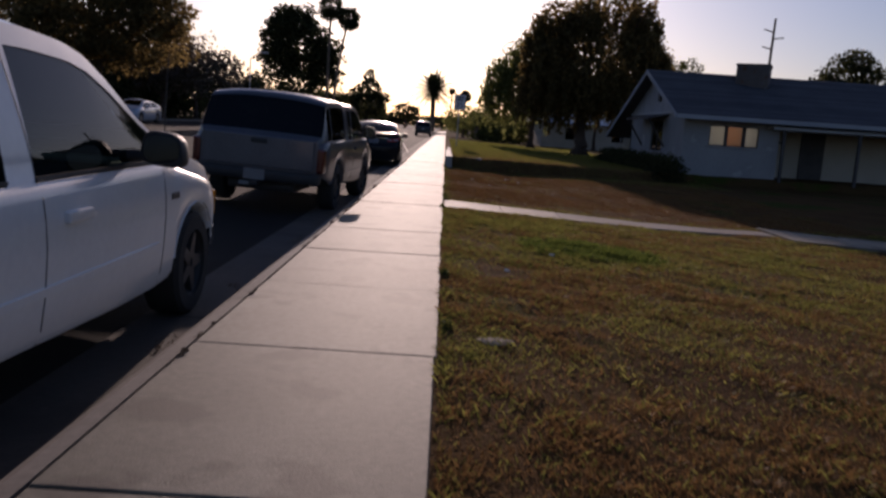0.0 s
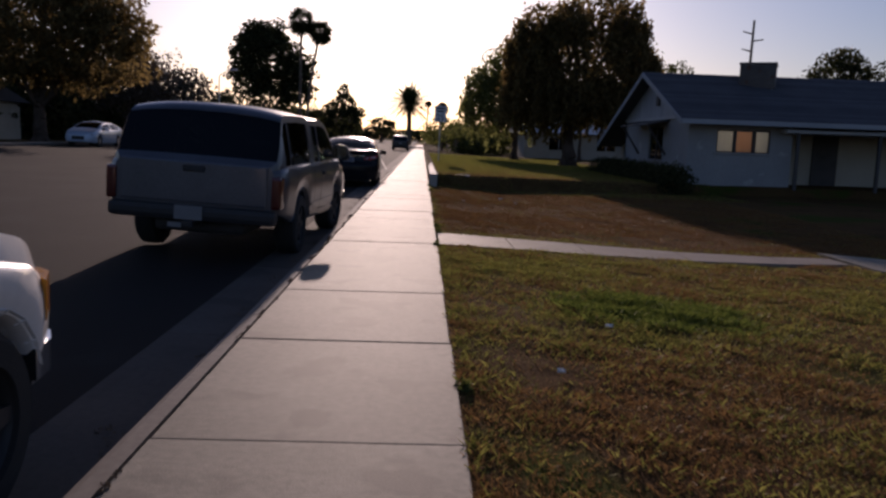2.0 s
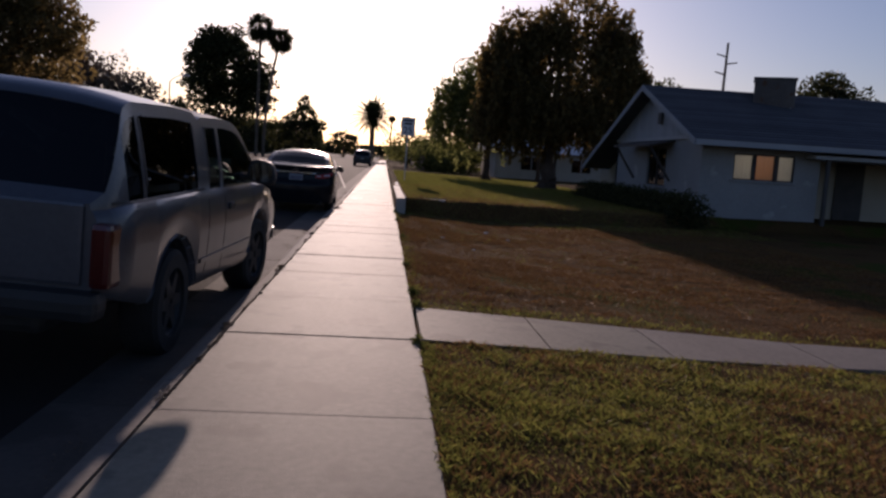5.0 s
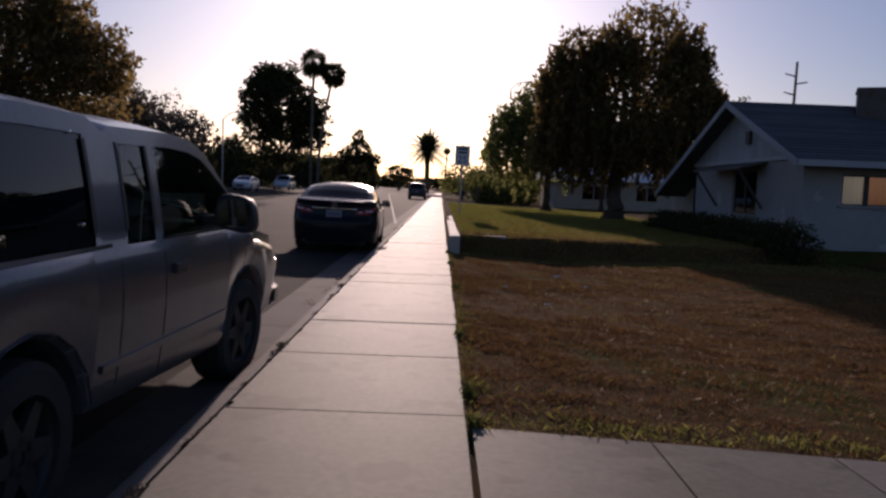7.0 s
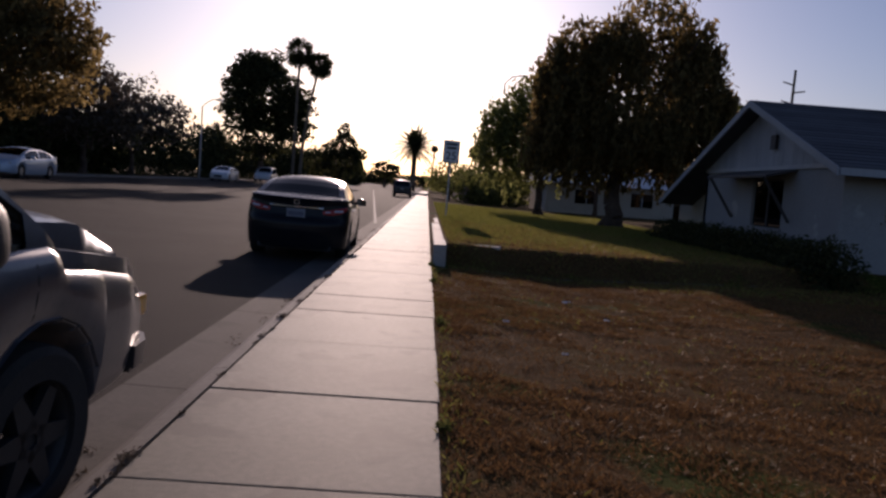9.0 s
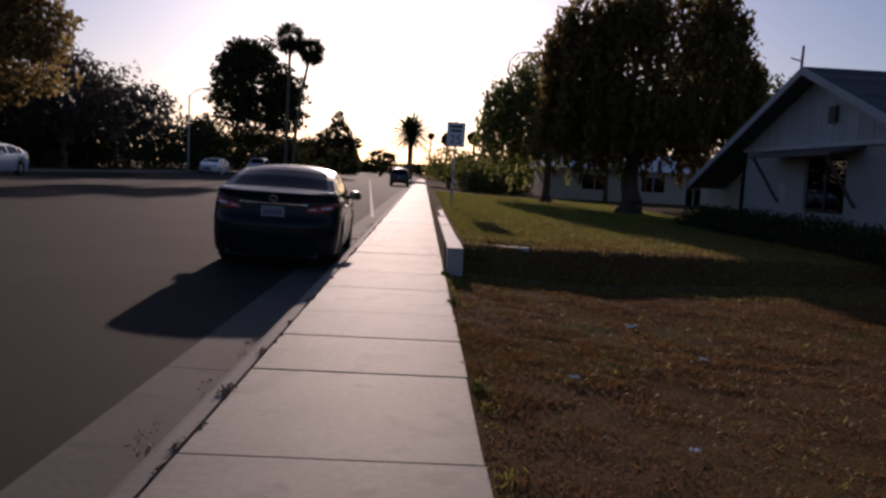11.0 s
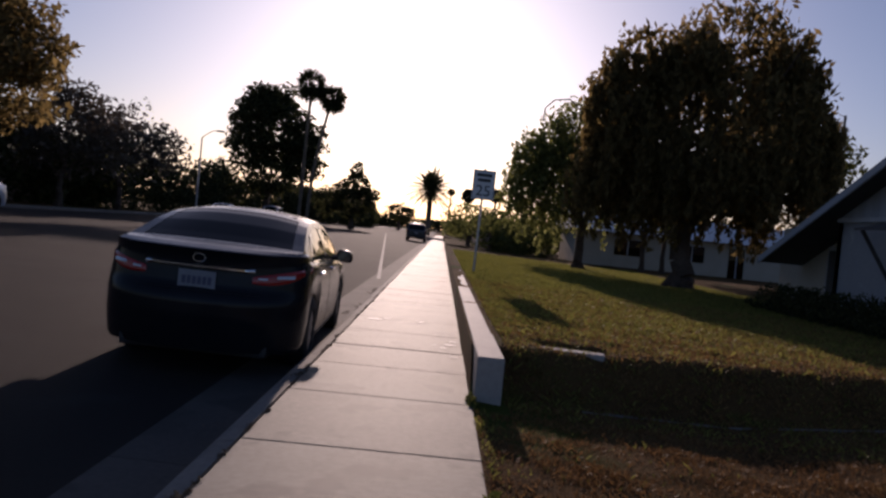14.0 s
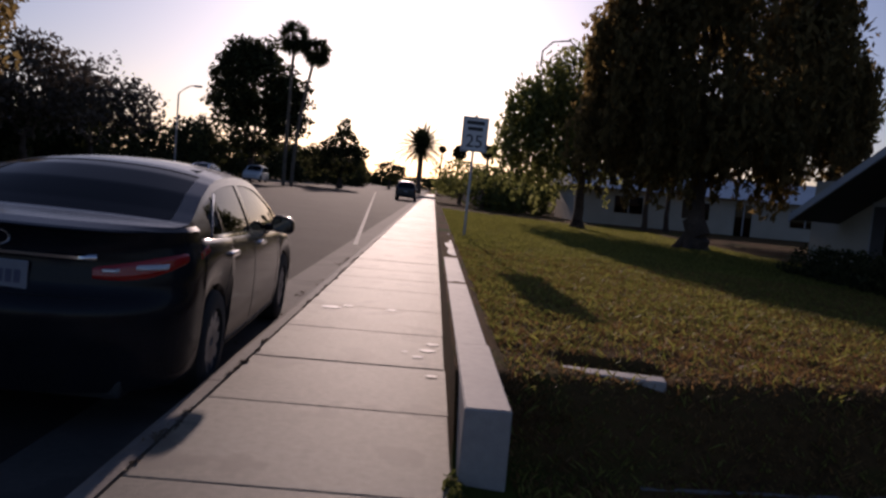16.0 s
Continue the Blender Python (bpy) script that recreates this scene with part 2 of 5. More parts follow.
# ---- mesh helpers ----
def link(name, bm, mat, parent=None, label="", smooth=0):
    me = bpy.data.meshes.new(name)
    bmesh.ops.recalc_face_normals(bm, faces=bm.faces)
    bm.to_mesh(me)
    bm.free()
    if smooth:
        me.polygons.foreach_set("use_smooth", [True] * len(me.polygons))
        me.set_sharp_from_angle(angle=radians(smooth))
    me.materials.append(mat)
    ob = new(name, me)
    ob.parent = parent
    return tagged(ob, label)


def part(name, bm, mat, parent, label="", smooth=0):
    return link(name, bm, mat, parent, label, smooth)


def raw(name, verts, faces, mat, parent=None, label="", smooth=0):
    me = bpy.data.meshes.new(name)
    me.from_pydata(verts, [], faces)
    me.materials.append(mat)
    if smooth:
        me.polygons.foreach_set("use_smooth", [True] * len(me.polygons))
        me.set_sharp_from_angle(angle=radians(smooth))
    me.update()
    ob = new(name, me)
    ob.parent = parent
    return tagged(ob, label)


def thing(name, m, label, category, group="", kind=""):
    ob = new(name)
    ob.empty_display_size = 0.2
    ob.matrix_world = m
    return tagged(ob, label, category, group, kind)


def box(bm, x0, x1, y0, y1, z0, z1, bevel=0.0):
    r = bmesh.ops.create_cube(bm, size=1, matrix=Matrix.Translation(((x0 + x1) / 2, (y0 + y1) / 2, (z0 + z1) / 2)) @ Matrix.Diagonal((x1 - x0, y1 - y0, z1 - z0, 1)))
    if bevel:
        es = list({e for v in r["verts"] for e in v.link_edges})
        bmesh.ops.bevel(bm, geom=es, offset=bevel, segments=2, affect="EDGES", profile=0.6)
    return bm


def boxed(x0, x1, y0, y1, z0, z1, bevel=0.0):
    return box(bmesh.new(), x0, x1, y0, y1, z0, z1, bevel)


def tube(bm, p, q, r0, r1=None, n=10):
    p, q = Vector(p), Vector(q)
    d = q - p
    m = Matrix.Translation((p + q) / 2) @ d.to_track_quat("Z", "Y").to_matrix().to_4x4()
    bmesh.ops.create_cone(bm, cap_ends=True, segments=n, radius1=r0, radius2=r0 if r1 is None else r1, depth=d.length, matrix=m)
    return bm


def prism(bm, pts, offset):
    """A slab from a polygon and the vector to its other side."""
    o = Vector(offset)
    a = [bm.verts.new(Vector(p)) for p in pts]
    b = [bm.verts.new(Vector(p) + o) for p in pts]
    n = len(a)
    bm.faces.new(a)
    bm.faces.new(b[::-1])
    for i in range(n):
        bm.faces.new((a[i], b[i], b[(i + 1) % n], a[(i + 1) % n]))
    return bm


def lathe(profile, n=28):
    """Revolves (axial x, radius) pairs about the x axis."""
    bm = bmesh.new()
    rings = []
    for x, r in profile:
        rings.append([bm.verts.new((x, r * math.cos(2 * math.pi * i / n), r * math.sin(2 * math.pi * i / n))) for i in range(n)])
    for a, b in zip(rings, rings[1:]):
        for i in range(n):
            bm.faces.new((a[i], a[(i + 1) % n], b[(i + 1) % n], b[i]))
    return bm


def smoothstep(v, a, b):
    t = min(1, max(0, (v - a) / (b - a)))
    return t * t * (3 - 2 * t)


# ---- ground, road, pavement ----
def turf_z(x, y):
    """The lower lawn's fall away from the pavement: gentle and long at the garden path, steeper and shorter before the bank."""
    s = smoothstep(y, 12, 18)
    return -0.015 - (0.052 + 0.033 * s) * min(max(x, 0), 4.0 - 2.0 * s)


def lawn_z(x, y):
    """Height of the ground beside the pavement: sinks gently from it, and is banked up past the retaining wall's near end."""
    low = turf_z(x, y)
    high = 0.31 - 0.03 * min(max(x, 0), 6.5)
    foot = 22.72 + 0.28 * min(max(x, 0), 9)
    s = smoothstep(y, foot, foot + 0.75)
    if 10.3 + 0.085 * x < y < 11.3 and x < 5.5:
        low -= 0.04
    hollow = 0.16 * (1 - smoothstep(abs(x - 0.95), 0.2, 0.36)) * (1 - smoothstep(abs(y - 24.02), 0.06, 0.2))
    return low + (high - low) * s - hollow + (0.02 * noise.noise((x * 0.9, y * 0.9, 0)) + 0.014 * noise.noise((x * 4.1, y * 4.1, 5))) * min(1, max(x, 0) * 2)


def ground_z(x, y):
    if x >= 0.0:
        return lawn_z(x, y)
    if x > -1.55:
        return -0.12
    if x > -20.9:
        return -0.45
    return 0.3


def steps(*spans):
    out = []
    for a, b, n in spans:
        out += list(np.linspace(a, b, n, endpoint=False))
    return out + [spans[-1][1]]


def build_ground():
    xs = steps((-1500, -120, 4), (-120, -30, 6), (-30, -21.0, 4), (-21.0, -20.8, 1), (-20.8, -1.6, 3), (-1.6, -1.5, 1), (-1.5, -0.01, 2), (-0.01, 0.0, 1), (0.0, 3.0, 48), (3, 10, 50), (10, 30, 12), (30, 120, 6), (120, 1500, 4))
    ys = steps((-400, -20, 4), (-20, -4, 8), (-4, 20, 280), (20, 28, 80), (28, 60, 40), (60, 140, 12), (140, 2500, 6))
    verts = [(x, y, ground_z(x, y)) for y in ys for x in xs]
    w = len(xs)
    faces = [(j * w + i, j * w + i + 1, (j + 1) * w + i + 1, (j + 1) * w + i) for j in range(len(ys) - 1) for i in range(w - 1)]
    tagged(raw("ground", verts, faces, LAWN, None, "dry brown lawn soil with thin patchy grass", 60), "", "ground", "", "structure")


build_ground()
ROAD_L, ROAD_R, Y0, Y1 = -20.6, -2.0, -40, 420


def road_z(x):
    return -0.165 + (-2.0 - x) * 0.0215


def build_road():
    xs, ys = steps((ROAD_L, ROAD_R, 12)), steps((Y0, Y1, 24))
    w = len(xs)
    verts = [(x, y, road_z(x)) for y in ys for x in xs]
    faces = [(j * w + i, j * w + i + 1, (j + 1) * w + i + 1, (j + 1) * w + i) for j in range(len(ys) - 1) for i in range(w - 1)]
    road = tagged(raw("road", verts, faces, ASPHALT, None, "worn dark asphalt street"), "", "road", "", "structure")
    # white edge line that swings away from the kerb
    def strip(name, a, b, w):
        d = (Vector(b) - Vector(a)).normalized()
        s = Vector((d.y, -d.x)) * w / 2
        n = 20
        vs, fs = [], []
        for i in range(n + 1):
            p = Vector(a).lerp(Vector(b), i / n)
            for q in (p - s, p + s):
                vs.append((q.x, q.y, road_z(q.x) + 0.016))
        for i in range(n):
            fs.append((2 * i, 2 * i + 1, 2 * i + 3, 2 * i + 2))
        raw(name, vs, fs, PAINT, road, "white painted edge line")
    strip("edge_line", (-1.8, 36.8), (-8.0, 128), 0.1)


build_road()

JOINTS = [-11.9, -10.2, -8.5, -6.8, -5.1, -3.4, -1.65, 0.1, 1.87, 3.61, 5.3, 6.94, 8.48, 10.16, 11.59, 13.08, 14.49, 15.97, 17.46, 18.51, 19.58, 21.05, 22.42, 23.62, 24.72, 25.93]
while JOINTS[-1] < 170:
    JOINTS.append(JOINTS[-1] + 1.22 + 0.2 * math.sin(len(JOINTS) * 1.7))


def build_pavement():
    base = raw("pavement", [(-1.33, -12, -0.03), (0.0, -12, -0.03), (0.0, 170, -0.03), (-1.33, 170, -0.03)], [(0, 1, 2, 3)], JOINT, None, "pale concrete pavement of square slabs beside the kerb")
    tagged(base, "", "pavement", "", "structure")
    rng = random.Random(4)
    for y0, y1 in zip(JOINTS, JOINTS[1:]):
        g = 0.007
        bm = boxed(-1.315, 0.0 + rng.uniform(-0.012, 0.008), y0 + g, y1 - g, -0.11, rng.uniform(-0.003, 0.003), 0.006)
        part("slab", bm, CONCRETE, base)
    # kerb stones and gutter
    kerb = tagged(new("kerb"), "concrete kerb with a shallow gutter", "kerb", "", "structure")
    y = -12.0
    while y < 170:
        ln = 3.0 if y < 60 else 9.0
        bm = bmesh.new()
        prof = [(-1.335, -0.3), (-1.335, -0.006), (-1.41, -0.01), (-1.45, -0.028), (-1.5, -0.085), (-1.545, -0.15), (-1.56, -0.165), (-1.56, -0.3)]
        prism(bm, [(x, y + 0.005, z) for x, z in prof], (0, ln - 0.01, 0))
        part("kerb_stone", bm, KERB, kerb)
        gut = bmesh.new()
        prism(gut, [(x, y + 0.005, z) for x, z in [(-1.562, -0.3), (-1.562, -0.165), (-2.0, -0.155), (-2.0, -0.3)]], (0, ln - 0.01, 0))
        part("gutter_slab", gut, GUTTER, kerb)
        y += ln
    far = boxed(-20.85, -20.6, Y0, Y1, 0.0, 0.36, 0.02)
    part("far_kerb", far, KERB, kerb)
    # far pavement
    tagged(link("far_pavement", boxed(-22.2, -20.86, Y0, Y1, 0.1, 0.355), CONCRETE, None, "concrete pavement across the street"), "", "pavement", "", "structure")
    # front path across the lawn, then its bend towards the house
    path = tagged(new("garden_path"), "narrow concrete garden path across the lawn", "path", "", "structure")
    near, far = (lambda x: 10.2 + 0.085 * x + 0.06 * max(0, x - 1.95)), (lambda x: 11.4 + 0.012 * x)
    edges = [0.03, 0.98, 1.95, 3.35, 4.7, 5.6]
    for k, (x, x2) in enumerate(zip(edges, edges[1:])):
        bm = bmesh.new()
        prism(bm, [(a, f(a), turf_z(a, f(a)) + 0.012) for a, f in ((x, near), (x2 - 0.012, near), (x2 - 0.012, far), (x, far))], (0, 0, -0.09))
        part("path_slab", bm, CONCRETE if k < 2 else KERB, path)
    for i in range(4):
        x0, y0 = 5.62 + i * 1.15, 10.5 + i * 0.05 - i * 0.5
        bm = bmesh.new()
        z = turf_z(x0, y0) + 0.04
        prism(bm, [(x0, y0 - 0.3, z), (x0 + 1.12, y0 - 0.75, z), (x0 + 1.14, y0 + 0.5, z), (x0, y0 + 1.35 - i * 0.2, z)], (0, 0, -0.09))
        part("path_slab", bm, CONCRETE, path)


build_pavement()


def build_retaining_wall():
    wall = thing("retaining_wall", pose(0, 0, 0), "low pale concrete retaining wall along the pavement", "retaining wall", "", "structure")
    ys = [22.66, 24.1, 27.2, 30.2, 33.2, 36.2]
    for i, (a, b) in enumerate(zip(ys, ys[1:])):
        bm = bmesh.new()
        x1 = 0.215 if i else 0.225
        prism(bm, [(0.015, a + 0.006, -0.12), (x1, a + 0.006, -0.2), (x1, a + 0.006, 0.318 - 0.004 * i), (0.02, a + 0.006, 0.318 - 0.004 * i)], (0, b - a - 0.012, 0.0))
        bmesh.ops.bevel(bm, geom=list(bm.edges), offset=0.008, segments=1, affect="EDGES")
        part("wall_block", bm, WALLC, wall)
    y = 36.2
    while y < 60:
        part("wall_block", boxed(0.02, 0.16, y + 0.006, y + 3.9, -0.12, 0.24, 0.008), WALLC, wall)
        y += 3.92
    # concrete edging at the foot of the bank, and a sunken slab at its top
    edge = thing("lawn_edging", pose(0, 0, 0), "thin concrete edging strip at the foot of the bank", "edging", "", "structure")
    for i in range(4):
        x0, x1 = 0.9 + i * 1.3, 2.18 + i * 1.3
        f = lambda x: 22.7 + 0.3 * x
        bm = bmesh.new()
        z0, z1 = lawn_z(x0, f(x0)) + 0.006, lawn_z(x1, f(x1)) + 0.006
        prism(bm, [(x0, f(x0), z0), (x1, f(x1), z1), (x1, f(x1) + 0.035, z1), (x0, f(x0) + 0.035, z0)], (0, 0, -0.12))
        part("edging_strip", bm, KERB, edge)
    s = thing("meter_box", pose(0.92, 23.8, 0.255, 0, 0, -10), "small sunken concrete box set in the bank", "meter box")
    part("front_lip", boxed(-0.3, 0.28, -0.1, 0.05, -0.14, 0.025, 0.012), WALLC, s, "pale concrete lip")


build_retaining_wall()


# ---- vehicles ----
def loft(ys, section):
    """Closes half sections, mirrored, along y into one body."""
    bm = bmesh.new()
    rings = []
    for y in ys:
        half = section(y)
        pts = [(x, z) for x, z in half] + [(-x, z) for x, z in half[-2:0:-1]]
        rings.append([bm.verts.new((x, y, z)) for x, z in pts])
    n = len(rings[0])
    for a, b in zip(rings, rings[1:]):
        for i in range(n):
            bm.faces.new((a[i], a[(i + 1) % n], b[(i + 1) % n], b[i]))
    bm.faces.new(rings[0][::-1])
    bm.faces.new(rings[-1])
    return bm


def curve(pts):
    """A smooth function through (position, value) pairs."""
    px, pv = [p[0] for p in pts], [p[1] for p in pts]
    return lambda y: float(np.interp(y, px, pv))


FLANK = ((0.0, -0.055), (0.07, -0.028), (0.3, -0.008), (0.58, 0.0), (0.76, -0.006), (0.9, -0.02), (0.97, -0.035), (1.0, -0.052))
GLASS_ROWS, ROOF_ROWS = 7, 7


class Shell:
    """The outer skin of a vehicle: y from 0 at the tail to its nose; hw: half width, top: height along the middle, belt: height
    of the window sills, bot: underside, all functions of y; arches: (y, radius, axle height); tumble: lean of the side windows."""

    def __init__(self, length, hw, top, belt, bot, arches, tumble=0.3, rail=0.86, square=2.6):
        self.length, self.hw, self.top, self.belt, self.bot, self.arches = length, hw, top, belt, bot, arches
        self.tumble, self.rail, self.square = tumble, rail, square

    def low(self, y):
        z = self.bot(y)
        for c, r, h in self.arches:
            if abs(y - c) <= r:
                z = max(z, h + math.sqrt(max(0, r * r - (y - c) ** 2)))
        return z

    def section(self, y):
        w, t = self.hw(y), self.top(y)
        belt = min(self.belt(y), t - 0.03)
        b = min(self.low(y), belt - 0.08)
        pts = [(0, b), (w - 0.12, b)]
        pts += [(w + o, b + (belt - b) * f) for f, o in FLANK]
        x0, zr = pts[-1][0], belt + (t - belt) * self.rail
        xr = x0 - self.tumble * (zr - belt)
        for k in range(1, GLASS_ROWS + 1):
            g = k / GLASS_ROWS
            pts.append((x0 - (x0 - xr) * g ** 1.25, belt + (zr - belt) * g))
        for k in range(1, ROOF_ROWS + 1):
            a = (1 - k / ROOF_ROWS)
            pts.append((xr * a, zr + (t - zr) * (1 - a ** self.square)))
        return pts

    def side(self, y, z):
        """Half width of the skin at the height z."""
        pts = self.section(y)[1:2 + len(FLANK) + GLASS_ROWS]
        return float(np.interp(z, [p[1] for p in pts], [p[0] for p in pts]))

    def build(self, v, paint, panes, front=None, rear=None, front_glass=None, rear_glass=None, label="", start=0.0, wide=False):
        """panes: (y0, y1, material, name) along the sides; front, rear: (y0, y1) of the screens on the middle."""
        ys = set(np.linspace(start, self.length, 76))
        for c, r, h in self.arches:
            ys |= set(c + r * math.cos(t) for t in np.linspace(0, math.pi, 19)) | {c - r - 0.003, c + r + 0.003}
        for p in panes:
            ys |= {p[0], p[1]}
        for p in (front, rear):
            if p:
                ys |= set(p)
        ys = sorted(y for y in ys if start <= y <= self.length)
        ys = [y for k, y in enumerate(ys) if k == 0 or y - ys[k - 1] > 0.0015]
        halves = [self.section(y) for y in ys]
        m = len(halves[0])
        rows = [[(x, y, z) for x, z in h] + [(-x, y, z) for x, z in h[-2:0:-1]] for y, h in zip(ys, halves)]
        n = len(rows[0])
        g0 = 1 + len(FLANK)
        groups = {}
        for i in range(len(ys) - 1):
            mid = (ys[i] + ys[i + 1]) / 2
            tall = self.top(mid) - min(self.belt(mid), self.top(mid) - 0.03)
            for j in range(n):
                k = j if j < m - 1 else n - 1 - j
                s = 1 if j < m - 1 else -1
                key = "body"
                if g0 <= k < g0 + GLASS_ROWS - 1 and tall > 0.09:
                    for q, p in enumerate(panes):
                        if p[0] <= mid <= p[1]:
                            key = ("pane", q, s)
                if k > g0 + GLASS_ROWS - wide:
                    key = "windshield" if front and front[0] < mid < front[1] else "rear_window" if rear and rear[0] < mid < rear[1] else key
                groups.setdefault(key, []).append((i, j))
        for key, cells in groups.items():
            bm = bmesh.new()
            vs = {}

            def vert(i, j):
                j %= n
                if (i, j) not in vs:
                    x, y, z = rows[i][j]
                    vs[i, j] = bm.verts.new((x, y, z) if key == "body" else (x * 0.992, y, z - 0.004))
                return vs[i, j]
            for i, j in cells:
                bm.faces.new((vert(i, j), vert(i, j + 1), vert(i + 1, j + 1), vert(i + 1, j)))
            if key == "body":
                bm.faces.new([vert(0, j) for j in range(n)][::-1])
                bm.faces.new([vert(len(ys) - 1, j) for j in range(n)])
                body = part("body", bm, paint, v, label, 32)
            elif key[0] == "pane":
                p = panes[key[1]]
                part(p[3], bm, p[2], v, "", 40)
            else:
                part(key, bm, front_glass if key == "windshield" else rear_glass, v, "slanted glass pane", 40)
        return body

    def strip(self, v, name, pts, w, mat, label="", proud=0.004, s=1):
        """A narrow band on the flank along (y, z) points, as wide as w."""
        vs, fs = [], []
        P = []
        for (ya, za), (yb, zb) in zip(pts, pts[1:]):
            P += [(ya + (yb - ya) * k / 10, za + (zb - za) * k / 10) for k in range(10)]
        P.append(pts[-1])
        for k, (y, z) in enumerate(P):
            a, b = P[max(0, k - 1)], P[min(len(P) - 1, k + 1)]
            d = Vector((b[0] - a[0], b[1] - a[1])).normalized()
            q = (-d.y * w / 2, d.x * w / 2)
            for sg, pr in ((-1, 0.0), (-1, proud), (1, proud), (1, 0.0)):
                yy, zz = y + sg * q[0], z + sg * q[1]
                vs.append((s * (self.side(yy, zz) + pr), yy, zz))
            if k:
                c = 4 * k
                fs += [(c - 4 + r, c - 3 + r, c + 1 + r, c + r) for r in range(3)]
        return raw(name, vs, fs, mat, v, label)

    def lump(self, v, name, y0, y1, z0, z1, mat, depth=0.03, label="", s=1):
        """A small bevelled bar lying on the flank: handle, badge, lamp."""
        x = self.side((y0 + y1) / 2, (z0 + z1) / 2)
        return part(name, boxed(min(s * (x - 0.03), s * (x + depth)), max(s * (x - 0.03), s * (x + depth)), y0, y1, z0, z1, min(0.012, (z1 - z0) * 0.3)), mat, v, label)


def wheel(parent, x, y, r, w, side, rim=ALLOY, spokes=5, turn=0):
    """side: 1 for the right flank. The wheel's rim is a part of its tyre's part."""
    k = side
    prof = [(-w / 2 * k, r * 0.62), (-w / 2 * k, r * 0.9), (-w * 0.4 * k, r * 0.98), (-w * 0.2 * k, r), (w * 0.2 * k, r), (w * 0.4 * k, r * 0.98), (w / 2 * k, r * 0.9), (w / 2 * k, r * 0.64), (w * 0.36 * k, r * 0.62)]
    t = part("wheel", lathe(prof), RUBBER, parent, "black rubber tyre on a metal rim", 40)
    t.location = (x, y, r)
    t.rotation_euler = (0, 0, radians(turn))
    rm = lathe([(w * 0.36 * k, r * 0.64), (w * 0.42 * k, r * 0.61), (w * 0.3 * k, r * 0.56), (-w * 0.1 * k, r * 0.54), (-w * 0.1 * k, 0.01)], 28)
    rimo = part("rim", rm, PLASTIC, t, "", 40)
    for i in range(spokes):
        a = 2 * math.pi * i / spokes
        c, q = math.cos(a), math.sin(a)
        pts = []
        for rr, hw in ((0.03, 0.055), (r * 0.58, 0.028), (r * 0.58, -0.028), (0.03, -0.055)):
            pts.append((w * 0.27 * k, rr * c - hw * q, rr * q + hw * c))
        part("spoke", prism(bmesh.new(), pts, (0.035 * k, 0, 0)), rim, t)
    bm = bmesh.new()
    tube(bm, (w * 0.2 * k, 0, 0), (w * 0.37 * k, 0, 0), r * 0.2, r * 0.15, 16)
    part("hub", bm, rim, t, "metal wheel hub")


def seats(v, y, z, xs=(-0.42, 0.42)):
    for x in xs:
        bm = boxed(x - 0.26, x + 0.26, y - 0.1, y + 0.42, z - 0.35, z - 0.12, 0.05)
        box(bm, x - 0.25, x + 0.25, y - 0.22, y - 0.06, z - 0.2, z + 0.36, 0.06)
        box(bm, x - 0.13, x + 0.13, y - 0.22, y - 0.11, z + 0.38, z + 0.56, 0.04)
        part("seat", bm, SEAT, v, "dark cloth car seat")


def mirror(v, x, y, z, s, mat, w=0.2, h=0.18, d=0.13):
    """Rounded housing on a short arm, its glass facing the tail."""
    bm = bmesh.new()
    bmesh.ops.create_uvsphere(bm, u_segments=24, v_segments=14, radius=1.0)
    soft = lambda c, e: math.copysign(abs(c) ** e, c)
    cx = x + s * (0.07 + w / 2)
    for p in bm.verts:
        a, b, c = soft(p.co.x, 0.62), soft(p.co.y, 0.8), soft(p.co.z, 0.62)
        b = max(b, -0.5)
        p.co = Vector((cx + a * w / 2 * (1 - 0.12 * c), y + b * d * 0.75, z + c * h / 2 - a * s * h * 0.06))
    arm = bmesh.new()
    tube(arm, (x - s * 0.05, y + 0.02, z - h * 0.3), (x + s * 0.12, y, z - h * 0.2), 0.035, 0.03, 8)
    mo = part("wing_mirror", bm, mat, v, "black wing mirror housing", 60)
    part("mirror_arm", arm, mat, mo, "", 60)
    g = bmesh.new()
    ring = [(cx + soft(math.cos(t), 0.7) * w * 0.4, y - d * 0.38, z + soft(math.sin(t), 0.7) * h * 0.38) for t in np.linspace(0, 2 * math.pi, 21)[:-1]]
    prism(g, ring, (0, -0.006, 0))
    part("mirror_glass", g, DARKMIRROR, mo, "mirror glass")


def plate(v, x, y, z, bars=True, mat=PLATE):
    p = part("number_plate", boxed(x - 0.153, x + 0.153, y - 0.012, y, z - 0.077, z + 0.077, 0.006), mat, v, "pale number plate")
    if bars:
        for i in range(6):
            part("plate_mark", boxed(x - 0.12 + i * 0.042, x - 0.09 + i * 0.042, y - 0.015, y - 0.0125, z - 0.035, z + 0.03), PLATEINK, p)


